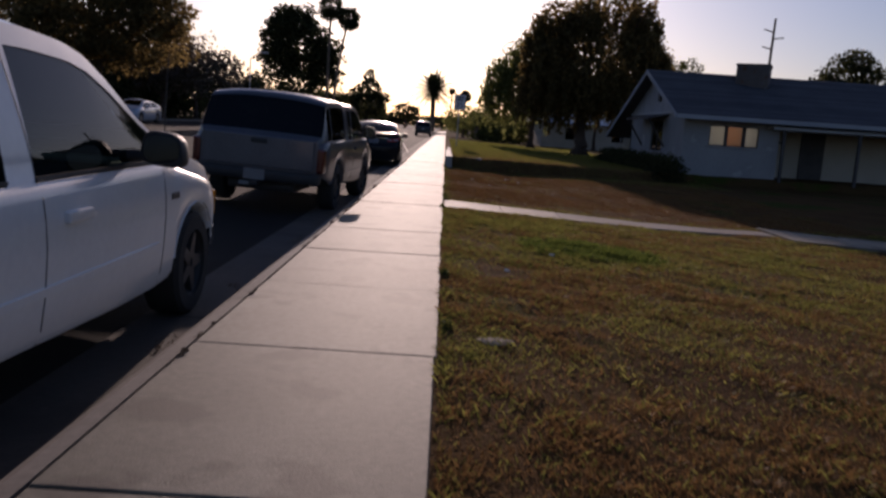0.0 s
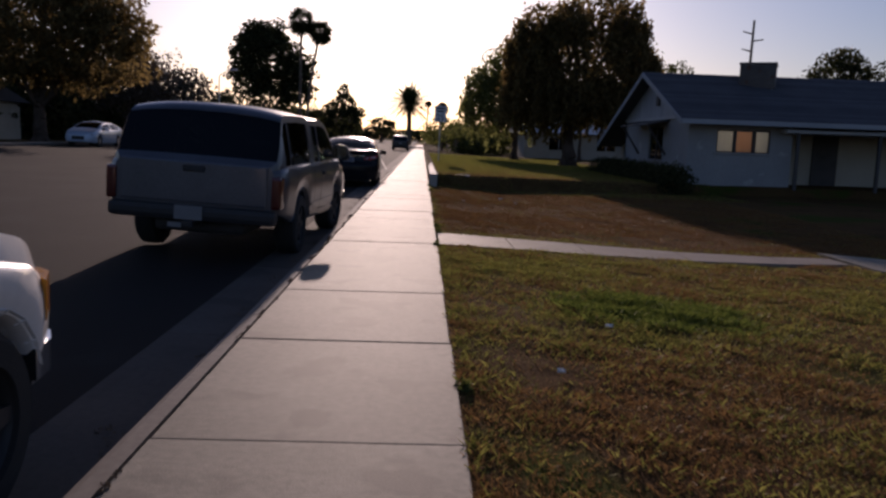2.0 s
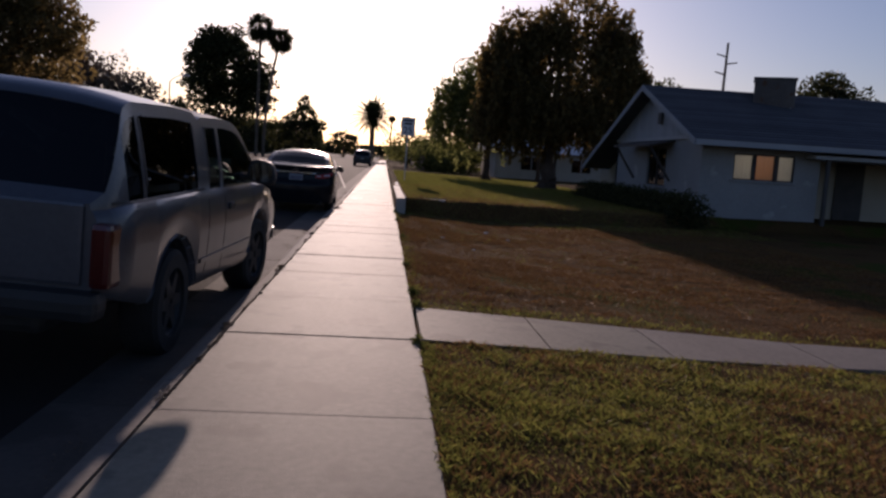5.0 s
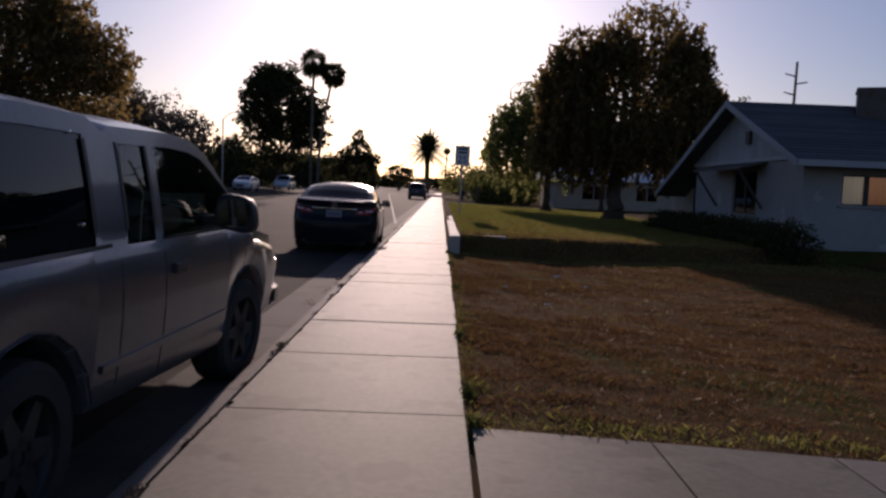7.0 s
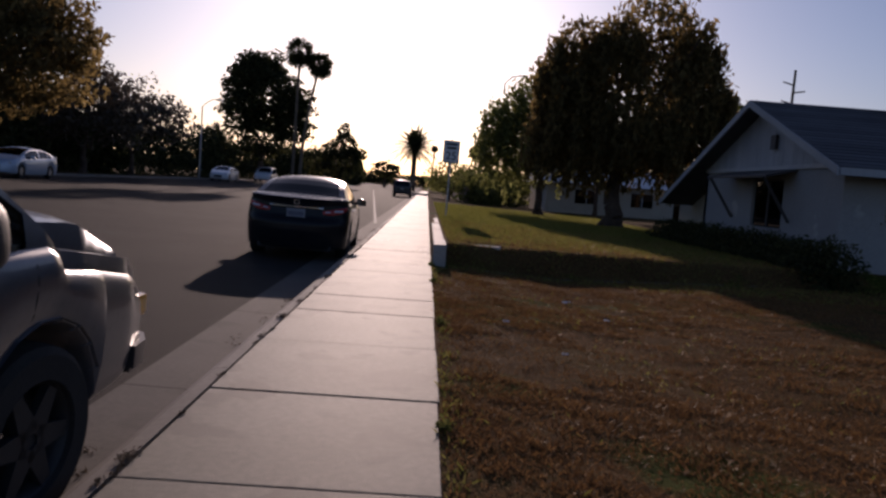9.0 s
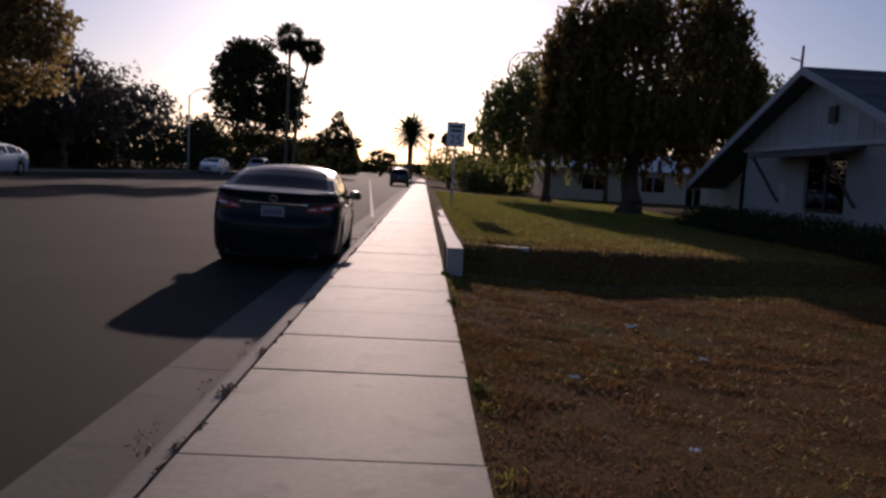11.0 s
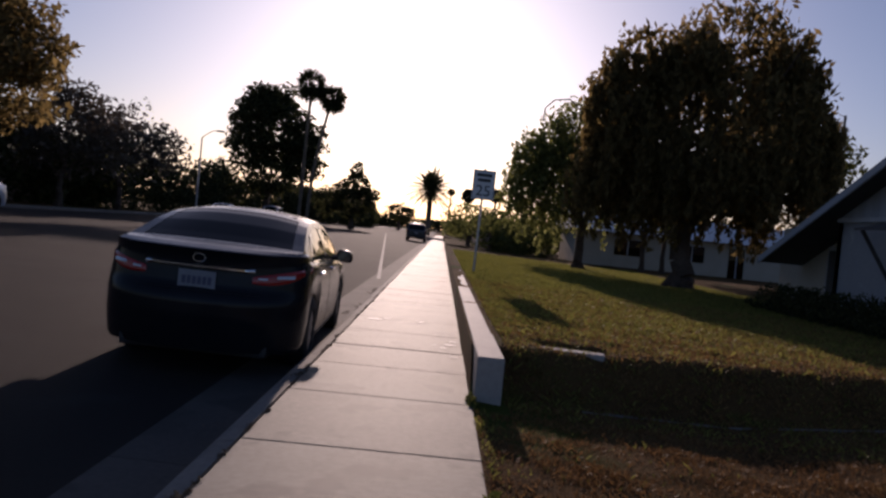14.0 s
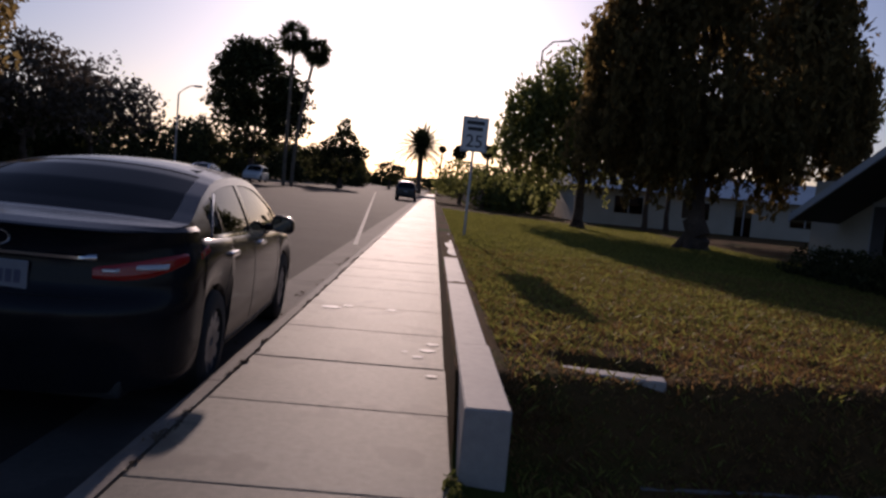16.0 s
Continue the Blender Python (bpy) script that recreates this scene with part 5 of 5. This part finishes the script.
tree(13, (-24, 75, 0.3), 2.0, 0.2, [((0, 0, 5.0), (3.4, 3.0, 2.8)), ((2.8, 0, 4.5), (2.2, 2.2, 2.0)), ((-1.8, 0, 5.8), (2.2, 2.2, 2.2))], TWIG, 0.22, 55, "nearly bare brown thorn tree", shell=0.3)
tree(14, (-21.4, 112, 0.3), 3.0, 0.4, [((0, 0, 11), (4.6, 4.4, 4.6)), ((-2.6, 0, 8.8), (3.1, 3.1, 2.8)), ((3.4, 0, 9.6), (3.0, 3.0, 3.0)), ((-0.4, 0, 13.5), (3.0, 2.8, 2.5)), ((3.9, 0, 7.0), (2.6, 2.4, 2.2)), ((-2.0, 0, 13.4), (2.6, 2.6, 2.4)), ((0, 0, 5.4), (3.8, 3.0, 2.8)), ((3.9, 0, 9.4), (1.6, 1.6, 1.4)), ((-3.9, 0, 11.6), (1.5, 1.5, 1.2))],
     LEAF_DARK, 0.3, 75, "tall dense dark pine tree", name="pine_tree")
tree(15, (-12.5, 124, 0.3), 2.0, 0.3, [((0, 0, 3.4), (3.2, 3.0, 2.2)), ((0.3, 0, 5.8), (1.9, 1.9, 1.8)), ((0.1, 0, 7.7), (0.9, 0.9, 1.3)), ((2.1, 0, 4.6), (1.5, 1.5, 1.1)), ((-1.8, 0, 5.0), (1.3, 1.3, 1.1)), ((-3.6, 0, 3.2), (2.0, 2.0, 2.0))], LEAF_DARK, 0.3, 55, "ragged dark conifer beside the street", name="pine_tree")
tree(16, (-10.6, 205, 0.3), 2.0, 0.3, [((0, 0, 4.2), (3.4, 3.0, 2.0)), ((1.6, 0, 3.6), (2.2, 2.0, 1.8))], LEAF_DARK, 0.4, 25, "small dark tree far down the street")
tree(17, (30.9, 61, 0.45), 3.2, 0.3, [((0, 0, 6.4), (2.2, 2.2, 1.9)), ((2.0, 0, 6.0), (1.9, 1.9, 1.7)), ((-1.8, 0, 5.6), (1.5, 1.5, 1.3)), ((0.6, 0, 7.8), (1.3, 1.3, 1.0))], LEAF_DARK, 0.2, 90, "dark round-topped tree behind the house")
tree(18, (13.5, 47, 0.1), 2.4, 0.2, [((0, 0, 4.6), (1.4, 1.4, 1.3)), ((0.9, 0, 5.2), (0.9, 0.9, 0.9))], LEAF, 0.14, 140, "small tree behind the house")
tree(19, (1.6, 74, 0.1), 1.0, 0.14, [((0, 0, 2.1), (1.9, 1.6, 1.2)), ((1.6, 0, 1.8), (1.4, 1.4, 1.2)), ((-1.0, 0, 1.6), (1.0, 1.0, 1.0))], LEAF_LIGHT, 0.16, 90, "light green bushy tree beside the pavement")


def fan_palm(seed, base, height, lean=(0.0, 0.0), crown=1.5, label="tall slender fan palm"):
    rng = np.random.default_rng(seed)
    t = thing("palm_tree", pose(*base), label, "palm tree")
    bm = bmesh.new()
    prev = Vector((0, 0, -0.2))
    for i in range(1, 9):
        f = i / 8
        p = Vector((lean[0] * f * f, lean[1] * f * f, height * f))
        tube(bm, prev, p, 0.2 - 0.06 * (f - 0.125), 0.2 - 0.06 * f, 10)
        prev = p
    part("trunk", bm, PALMBARK, t, "", 60)
    verts, faces = [], []
    for k in range(80):
        az, el = rng.random() * 6.283, math.asin(rng.uniform(-0.95, 1.0))
        d = Vector((math.cos(az) * math.cos(el), math.sin(az) * math.cos(el), math.sin(el)))
        side = d.cross(Vector((0, 0, 1))).normalized() if abs(d.z) < 0.98 else Vector((1, 0, 0))
        up = side.cross(d)
        tw = rng.random() * 6.283
        side, up = side * math.cos(tw) + up * math.sin(tw), up * math.cos(tw) - side * math.sin(tw)
        root = prev + d * crown * rng.uniform(0.3, 0.55)
        for a in np.linspace(-1.15, 1.15, 11):
            tip = root + (d * math.cos(a) + side * math.sin(a)) * crown * rng.uniform(0.4, 0.8) + Vector((0, 0, -0.2 * crown))
            w = up * 0.03 + side * 0.055 * math.cos(a) - d * 0.055 * math.sin(a)
            i = len(verts)
            mid = root.lerp(tip, 0.55)
            verts += [root, mid + w, tip, mid - w]
            faces.append((i, i + 1, i + 2, i + 3))
        i = len(verts)
        verts += [prev - side * 0.02, prev + side * 0.02, root + side * 0.02, root - side * 0.02]
        faces.append((i, i + 1, i + 2, i + 3))
    raw("crown", [tuple(v) for v in verts], faces, LEAF_DARK, t, "")


def date_palm(seed, base, height, length=3.4, n=54, label="date palm with arching feathery fronds"):
    rng = np.random.default_rng(seed)
    t = thing("palm_tree", pose(*base), label, "palm tree")
    part("trunk", tube(bmesh.new(), (0, 0, -0.2), (0, 0, height), 0.5, 0.42, 12), PALMBARK, t, "", 60)
    verts, faces = [], []
    top = Vector((0, 0, height))
    for k in range(n):
        az, el = k * 2.39996, -0.75 + 2.1 * ((k + 0.5) / n) ** 0.8
        ln0 = length * (0.7 if el < -0.3 else 1.0) * rng.uniform(0.75, 1.15)
        d = Vector((math.cos(az) * math.cos(el), math.sin(az) * math.cos(el), math.sin(el)))
        side = Vector((-math.sin(az), math.cos(az), 0))
        pts = []
        for f in np.linspace(0, 1, 10):
            pts.append(top + d * ln0 * f + Vector((0, 0, -0.8 * f * f * math.cos(el) * ln0 * 0.5)))
        for j, p in enumerate(pts[1:]):
            for s in (-1, 1):
                for q in (0.0, 0.5):
                    o = pts[j].lerp(p, q)
                    ln = 0.62 * math.sin(math.pi * min(0.95, (j + 1.5 + q) / 10.5)) + 0.1
                    tip = o + side * s * ln + d * 0.25 + Vector((0, 0, -0.22))
                    i = len(verts)
                    w = d * 0.11
                    verts += [o - w, o + w, tip]
                    faces.append((i, i + 1, i + 2))
    raw("crown", [tuple(v) for v in verts], faces, LEAF_DARK, t, "")


fan_palm(21, (-15.3, 100, 0.25), 14.7, (0.1, 0), 1.8)
fan_palm(22, (-14.5, 100, 0.25), 13.5, (1.6, 0), 1.55)
date_palm(23, (-2.75, 150, 0.2), 7.3, 4.7, 100)
fan_palm(24, (0.6, 165, 0.2), 8.2, (0.2, 0), 0.7, "distant fan palm above the hedges")
fan_palm(25, (5.7, 112, 0.2), 5.8, (0, 0), 0.9, "distant small fan palm")
fan_palm(26, (2.4, 112, 0.2), 5.4, (0, 0), 0.9, "distant small fan palm")
fan_palm(27, (17.4, 47.5, 0.1), 4.2, (0.2, 0), 0.9, "small palm behind the house roof")


def hedge(seed, name, spans, leaf, size, density, label, kind=""):
    rng = np.random.default_rng(seed)
    V = np.vstack([leaf_cloud(rng, [(c, r, int(density * (r[0] * r[1] + r[1] * r[2] + r[0] * r[2])))], size, 0.35) for c, r in spans])
    ob = leaf_object(name, V, leaf, None, label)
    return tagged(ob, "", "hedge" if not kind else "woods", "", kind)


rngh = random.Random(8)
low_hedge = thing("hedge", pose(0, 0, 0), "low clipped dark hedge along the house wall", "hedge")
for i in range(18):
    c, r = (7.7 + rngh.uniform(-0.08, 0.08), 25.0 + i * 0.62, 0.22), (0.62, 0.58, 0.5 + rngh.uniform(-0.05, 0.06))
    leaf_object("shrub", leaf_cloud(np.random.default_rng(300 + i), [(c, r, 1300)], 0.05, 0.5), LEAF_DARK, low_hedge)
hedge(32, "bush", [((9.9, 10.6, 0.15), (0.7, 0.7, 0.45)), ((10.6, 11.4, 0.1), (0.6, 0.6, 0.4))], LEAF_LIGHT, 0.05, 700, "leafy green bush beside the path")
woods = []
for i in range(46):
    y = 58 + i * 3.3 + rngh.uniform(-1, 1)
    hgt = rngh.uniform(2.5, 3.9)
    woods.append(((-26.0 + rngh.uniform(-2.5, 1.4) + max(0, (y - 110)) * 0.11, y, hgt * 0.8 + 0.2), (rngh.uniform(1.8, 2.8), rngh.uniform(1.8, 2.8), hgt)))
for i in range(16):
    woods.append(((-31 + rngh.uniform(-3, 2), 36 + i * 2.0, 2.2), (2.2, 2.2, rngh.uniform(1.8, 2.6))))
hedge(33, "woods", woods, LEAF_DARK, 0.26, 55, "dark line of garden trees and hedges across the street", "stuff")
right = []
for i in range(34):
    y = 66 + i * 3.0
    hgt = rngh.uniform(1.0, 1.8)
    right.append(((3.8 + rngh.uniform(-0.8, 2.2) - max(0, y - 120) * 0.05, y, hgt * 0.75 + 0.1), (rngh.uniform(1.2, 1.9), 1.8, hgt)))
for i in range(20):
    right.append(((8 + i * 2.6, 84 + rngh.uniform(-4, 4), 1.9), (2.2, 2.2, rngh.uniform(1.6, 2.6))))
hedge(34, "woods", right, LEAF, 0.24, 60, "green hedges and garden trees along the far pavement", "stuff")
far = []
for i in range(70):
    x = -230 + i * 7
    far.append(((x, 330 + rngh.uniform(-15, 15) + abs(x) * 0.1, 2.6), (6, 5, rngh.uniform(2.2, 4.0))))
hedge(35, "woods", far, LEAF_DARK, 0.8, 9, "distant line of trees closing the street", "stuff")


# ---- buildings further off ----
def low_house(x0, x1, y0, y1, z0, wall_z, ridge_z, wall, roof, label, openings):
    h = thing("house", pose(0, 0, 0), label, "house")
    part("wall", boxed(x0, x1, y0, y1, z0, wall_z), wall, h, "plain rendered walls")
    bm = bmesh.new()
    ym = (y0 + y1) / 2
    prism(bm, [(x0 - 0.5, y0 - 0.6, wall_z - 0.05), (x0 - 0.5, y1 + 0.6, wall_z - 0.05), (x0 - 0.5, ym, ridge_z)], (x1 - x0 + 1.0, 0, 0))
    part("roof", bm, roof, h, "shallow gabled roof")
    for a, b, c, d, dark in openings:
        w = part("window" if c > z0 + 0.4 else "door", boxed(a, b, y0 - 0.03, y0 + 0.02, c, d), TINT if dark else BLIND, h, "dark opening")
        part("window_frame", boxed(a - 0.06, b + 0.06, y0 - 0.05, y0 - 0.031, d, d + 0.08), TRIM, w)
        part("window_frame", boxed((a + b) / 2 - 0.03, (a + b) / 2 + 0.03, y0 - 0.05, y0 - 0.031, c, d), TRIM, w)
    return h


low_house(7.6, 34, 62, 70, -0.2, 2.1, 3.3, BEIGE, WHITEROOF, "long low house with a pale coated roof beyond the lawn", [(9.5, 11.0, 0.8, 1.7, 1), (13.2, 14.6, 0.8, 1.7, 1), (16.0, 16.9, -0.1, 1.8, 1), (19.0, 20.6, 0.8, 1.7, 1)])
low_house(-38, -27.5, 46, 56, 0.2, 2.8, 4.2, BEIGE, SHINGLE, "low beige house across the street", [(-36, -34.2, 1.0, 2.0, 1), (-32, -30.8, 0.3, 2.3, 1)])
low_house(-40, -29, 72, 84, 0.2, 2.8, 4.2, BRICK, SHINGLE, "low brown house behind trees across the street", [(-38, -36, 1.0, 2.0, 1), (-33, -31.5, 1.0, 2.0, 1)])
fence = thing("garden_wall", pose(0, 0, 0), "brown masonry garden wall behind the lawn", "garden wall", "", "structure")
for i in range(9):
    part("wall_panel", boxed(2.6 + i * 0.0, 2.8, 66 + i * 4.0, 69.96 + i * 4.0, -0.1, 1.35, 0.02), BRICK, fence)


# ---- poles ----
def utility_pole():
    u = thing("utility_pole", pose(38.0, 96, -0.2, 0, 1.0, 0), "tall wooden utility pole with short cross arms", "utility pole")
    part("pole", tube(bmesh.new(), (0, 0, -0.2), (0, 0, 16.6), 0.22, 0.13, 10), POLEWOOD, u, "", 60)
    for z, w in ((15.0, -1.2), (14.2, 1.3), (13.0, -1.2)):
        part("cross_arm", tube(bmesh.new(), (0, 0, z), (w, 0, z + 0.25), 0.09, 0.07, 6), POLEWOOD, u)


utility_pole()


def street_lamp():
    s = thing("street_lamp", pose(-18.9 - 2.2, 84, 0.3), "slim grey street lamp with a curved arm", "street lamp")
    part("pole", tube(bmesh.new(), (0, 0, 0), (0, 0, 6.6), 0.09, 0.06, 10), GALV, s, "", 60)
    bm = bmesh.new()
    pts = [Vector((1.3 * f, 0, 6.6 + 0.7 * math.sin(f * 1.7))) for f in np.linspace(0, 1, 7)]
    for p, q in zip(pts, pts[1:]):
        tube(bm, p, q, 0.04, None, 8)
    part("arm", bm, GALV, s, "", 60)
    part("lamp_head", boxed(1.2, 1.85, -0.13, 0.13, 7.2, 7.36, 0.04), GALV, s, "grey lamp head")


street_lamp()


# ---- grass and litter ----
GX, GY, GS = 0.0, -4.0, 0.08
HEIGHTS = np.array([[lawn_z(GX + i * GS, GY + j * GS) for i in range(130)] for j in range(820)])


def wave(x, y, k, seed):
    """A cheap smooth random field from 0 to 1."""
    rng = np.random.default_rng(seed)
    v = np.zeros_like(x)
    for i in range(6):
        a, b, c = rng.normal(size=2).tolist() + [rng.random() * 6.283]
        f = k * (0.6 + 0.5 * i)
        v += np.sin(f * (a * x + b * y) + c) / (1 + 0.35 * i)
    return 1 / (1 + np.exp(-v * 1.1))


def ramp(v, a, b):
    t = np.clip((v - a) / (b - a), 0, 1)
    return t * t * (3 - 2 * t)


def green_amount(x, y):
    """Where the lawn is green: patches before the path, the slabs' edges, a strip past the path and the bank's top."""
    v, u = wave(x, y, 1.3, 3), wave(x, y, 4.0, 4)
    patch = np.exp(-((x - 1.8) / 0.7) ** 2 - ((y - 6.9) / 0.6) ** 2) * 1.3
    patch += 0.8 * np.exp(-((x - 1.0) / 1.2) ** 2 - ((y - 8.9) / 0.9) ** 2) + 0.5 * np.exp(-((x - 0.25) / 0.25) ** 2 - ((y - 2.2) / 0.5) ** 2)
    near = (1 - ramp(y, 10.5, 10.7)) * (0.06 + 1.05 * v * u * (0.18 + 0.82 * ramp(y, 1.5, 6.5)))
    verge = np.exp(-(x / 0.14) ** 2) * 0.7 * u
    strip = np.exp(-((y - 11.6 - 0.012 * x) / 0.16) ** 2) * 0.9
    field = 0.1 * v * u
    bank = ramp(y, 23.7 + 0.28 * x, 26.3 + 0.28 * x) * 0.85
    return np.clip(np.maximum.reduce([patch, near, verge, strip, field, bank]), 0, 1)


def bare(x, y):
    """1 on grown lawn, less on the trodden dirt beside the slabs."""
    return 1 - 0.88 * np.exp(-((x - 0.5) / 0.42) ** 2 - ((y - 4.9) / 0.8) ** 2) - 0.6 * np.exp(-((x - 2.6) / 0.6) ** 2 - ((y - 3.4) / 0.5) ** 2)


def grass(seed, n, x0, x1, y0, y1, mat, name, label, keep, hgt, width=0.0029):
    rng = np.random.default_rng(seed)
    x = x0 + (x1 - x0) * rng.random(n) ** 1.2 + 0.02
    y = y0 + (y1 - y0) * rng.random(n)
    on = rng.random(n) < keep(x, y)
    on &= ~((y > 22.3) & (x < 0.27)) & ~((abs(x - 0.92) < 0.32) & (abs(y - 23.95) < 0.2))
    on &= ~((y > 10.22 + 0.085 * x + 0.06 * np.maximum(0, x - 1.95)) & (y < 11.39 + 0.012 * x) & (x < 5.6))
    x, y = x[on], y[on]
    n = len(x)
    i, j = np.clip((x - GX) / GS, 0, 128.99), np.clip((y - GY) / GS, 0, 818.99)
    i0, j0 = i.astype(int), j.astype(int)
    fi, fj = i - i0, j - j0
    z = (HEIGHTS[j0, i0] * (1 - fi) + HEIGHTS[j0, i0 + 1] * fi) * (1 - fj) + (HEIGHTS[j0 + 1, i0] * (1 - fi) + HEIGHTS[j0 + 1, i0 + 1] * fi) * fj - 0.006
    h = hgt * rng.uniform(0.45, 1.4, n) * (0.6 + 0.8 * wave(x, y, 5.0, 8))
    w = width * rng.uniform(0.7, 1.5, n) * (1 + np.maximum(0, y - 4) * 0.022)
    t, u = rng.random(n) * 6.283, rng.random(n) * 6.283
    l = rng.uniform(0.3, 1.7, n) * h
    c, s, tx, ty = w * np.cos(t), w * np.sin(t), l * np.cos(u), l * np.sin(u)
    V = np.empty((n * 4, 3))
    V[0::4] = np.column_stack((x - c, y - s, z))
    V[1::4] = np.column_stack((x + c, y + s, z))
    V[2::4] = np.column_stack((x + tx * 0.55 + c * 0.8, y + ty * 0.55 + s * 0.8, z + h * 0.7))
    V[3::4] = np.column_stack((x + tx, y + ty, z + h))
    tagged(leaf_object(name, V, mat, None, label), "", "grass", "", "stuff")


grass(41, 420000, 0.0, 6.5, -1.0, 10.75, GRASS_DRY, "dry_grass", "short dry straw-coloured grass", lambda x, y: (1 - green_amount(x, y)) * (0.12 + 0.88 * ramp(wave(x, y, 2.4, 12) * 0.6 + wave(x, y, 7.0, 31) * 0.4, 0.28, 0.72)) * bare(x, y), 0.026)
grass(42, 420000, 0.0, 6.5, -1.0, 10.75, GRASS_GREEN, "green_grass", "short green lawn grass in patches", lambda x, y: green_amount(x, y) * bare(x, y), 0.031)
GRASS_LUSH = leaf_material("lush_grass", (0.075, 0.115, 0.02), (0.22, 0.255, 0.055), 0.5)
grass(46, 70000, 0.9, 3.4, 6.2, 8.6, GRASS_LUSH, "green_grass", "thick bright green tuft of lawn grass", lambda x, y: np.clip(1.5 * np.exp(-((x - 1.8) / 0.6) ** 2 - ((y - 6.9) / 0.55) ** 2) * (0.5 + wave(x, y, 5.0, 21)) - 0.1, 0, 1), 0.05)
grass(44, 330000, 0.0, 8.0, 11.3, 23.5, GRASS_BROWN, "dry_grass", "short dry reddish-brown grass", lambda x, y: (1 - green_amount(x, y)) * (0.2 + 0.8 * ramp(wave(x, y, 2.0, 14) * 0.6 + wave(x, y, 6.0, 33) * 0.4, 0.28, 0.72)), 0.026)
grass(45, 120000, 0.0, 8.0, 11.3, 23.5, GRASS_GREEN, "green_grass", "thin green grass along the path", green_amount, 0.034)
grass(47, 110000, 0.27, 8.0, 23.4, 33.0, GRASS_DRY, "dry_grass", "dry yellow grass mixed into the raised lawn", lambda x, y: 0.25 + 0.75 * wave(x, y, 1.6, 17), 0.03, 0.004)
grass(43, 300000, 0.27, 9.0, 22.6, 56.0, GRASS_GREEN, "green_grass", "short green grass of the raised lawn", lambda x, y: 0.3 + 0.7 * green_amount(x, y), 0.04, 0.004)


def litter():
    for k, (x, y, s) in enumerate(((1.79, 20.33, 0.09), (2.0, 18.9, 0.05), (0.72, 17.7, 0.05), (1.1, 16.5, 0.04), (1.2, 6.1, 0.04), (0.62, 4.8, 0.035))):
        rng = np.random.default_rng(60 + k)
        bm = bmesh.new()
        n = 5
        g = [[bm.verts.new((x + (i / n - 0.5) * s * 1.6, y + (j / n - 0.5) * s, lawn_z(x, y) + 0.025 + 0.025 * rng.random())) for i in range(n)] for j in range(n)]
        for j in range(n - 1):
            for i in range(n - 1):
                bm.faces.new((g[j][i], g[j][i + 1], g[j + 1][i + 1], g[j + 1][i]))
        r = bmesh.ops.extrude_face_region(bm, geom=list(bm.faces))
        for q in r["geom"]:
            if isinstance(q, bmesh.types.BMVert):
                q.co.z += 0.004
        tagged(link("paper_scrap", bm, PAPER, None, "crumpled white scrap of paper on the dry lawn"), "", "litter", "litter on the lawn")
    bm = bmesh.new()
    bmesh.ops.create_icosphere(bm, subdivisions=2, radius=1)
    for v in bm.verts:
        v.co = Vector((0.36 + v.co.x * 0.11 * (1 + 0.2 * math.sin(v.co.y * 3)), 2.38 + v.co.y * 0.09, lawn_z(0.36, 2.38) + 0.004 + v.co.z * 0.012))
    tagged(link("flat_stone", bm, STONE, None, "flat pale stone sunk in the lawn", 60), "", "stone")
    # dried white splashes on the slabs
    for k, (x, y, a) in enumerate(((-1.08, 27.0, 0.11), (-0.93, 27.15, 0.06), (-0.14, 25.3, 0.07), (-0.2, 25.05, 0.05), (-0.1, 25.55, 0.06), (-0.5, 27.1, 0.06), (-0.1, 24.5, 0.04), (-0.3, 25.2, 0.03))):
        rng = np.random.default_rng(80 + k)
        n = 14
        vs = [(x + a * math.cos(t) * rng.uniform(0.6, 1.1), y + a * 0.8 * math.sin(t) * rng.uniform(0.6, 1.1), 0.0055) for t in np.linspace(0, 6.283, n, endpoint=False)]
        tagged(raw("splash", vs, [tuple(range(n))], SPLASH, None, "dried white splash on the concrete"), "", "stain", "stains on the pavement")


def seam_debris():
    """Leaf crumbs and small weeds caught between slabs and kerb, and along the lawn's edge."""
    rng = np.random.default_rng(91)
    blobs = []
    for _ in range(90):
        y = rng.uniform(0.5, 34)
        blobs.append(((-1.325 + rng.normal() * 0.012, y, 0.004), (0.018, rng.uniform(0.03, 0.16), 0.008), int(rng.integers(14, 50))))
    for y, k in ((13.3, 150), (16.95, 170), (17.9, 60), (20.05, 80), (22.9, 70), (8.75, 60), (10.35, 80)):
        blobs.append(((-1.34, y, 0.008), (0.045, 0.13, 0.016), k))
    for _ in range(60):
        y = rng.uniform(2, 34)
        blobs.append(((-1.6 + rng.normal() * 0.06, y, -0.155), (0.06, rng.uniform(0.06, 0.3), 0.01), int(rng.integers(10, 40))))
    tagged(leaf_object("leaf_litter", leaf_cloud(rng, blobs, 0.009, 0.1), TWIG, None, "dry brown leaf crumbs in the kerb seam"), "", "leaf litter", "", "stuff")
    weeds = [((0.03 + rng.normal() * 0.02, y, 0.0), (0.05, 0.1, 0.05), 110) for y in (11.45, 10.1, 22.58, 22.45, 20.4, 17.2, 14.0, 12.1, 4.4, 2.6)]
    tagged(leaf_object("weeds", leaf_cloud(rng, weeds, 0.02, 0.1), LEAF, None, "small green weeds along the pavement's edge"), "", "weeds", "", "stuff")


litter()
seam_debris()
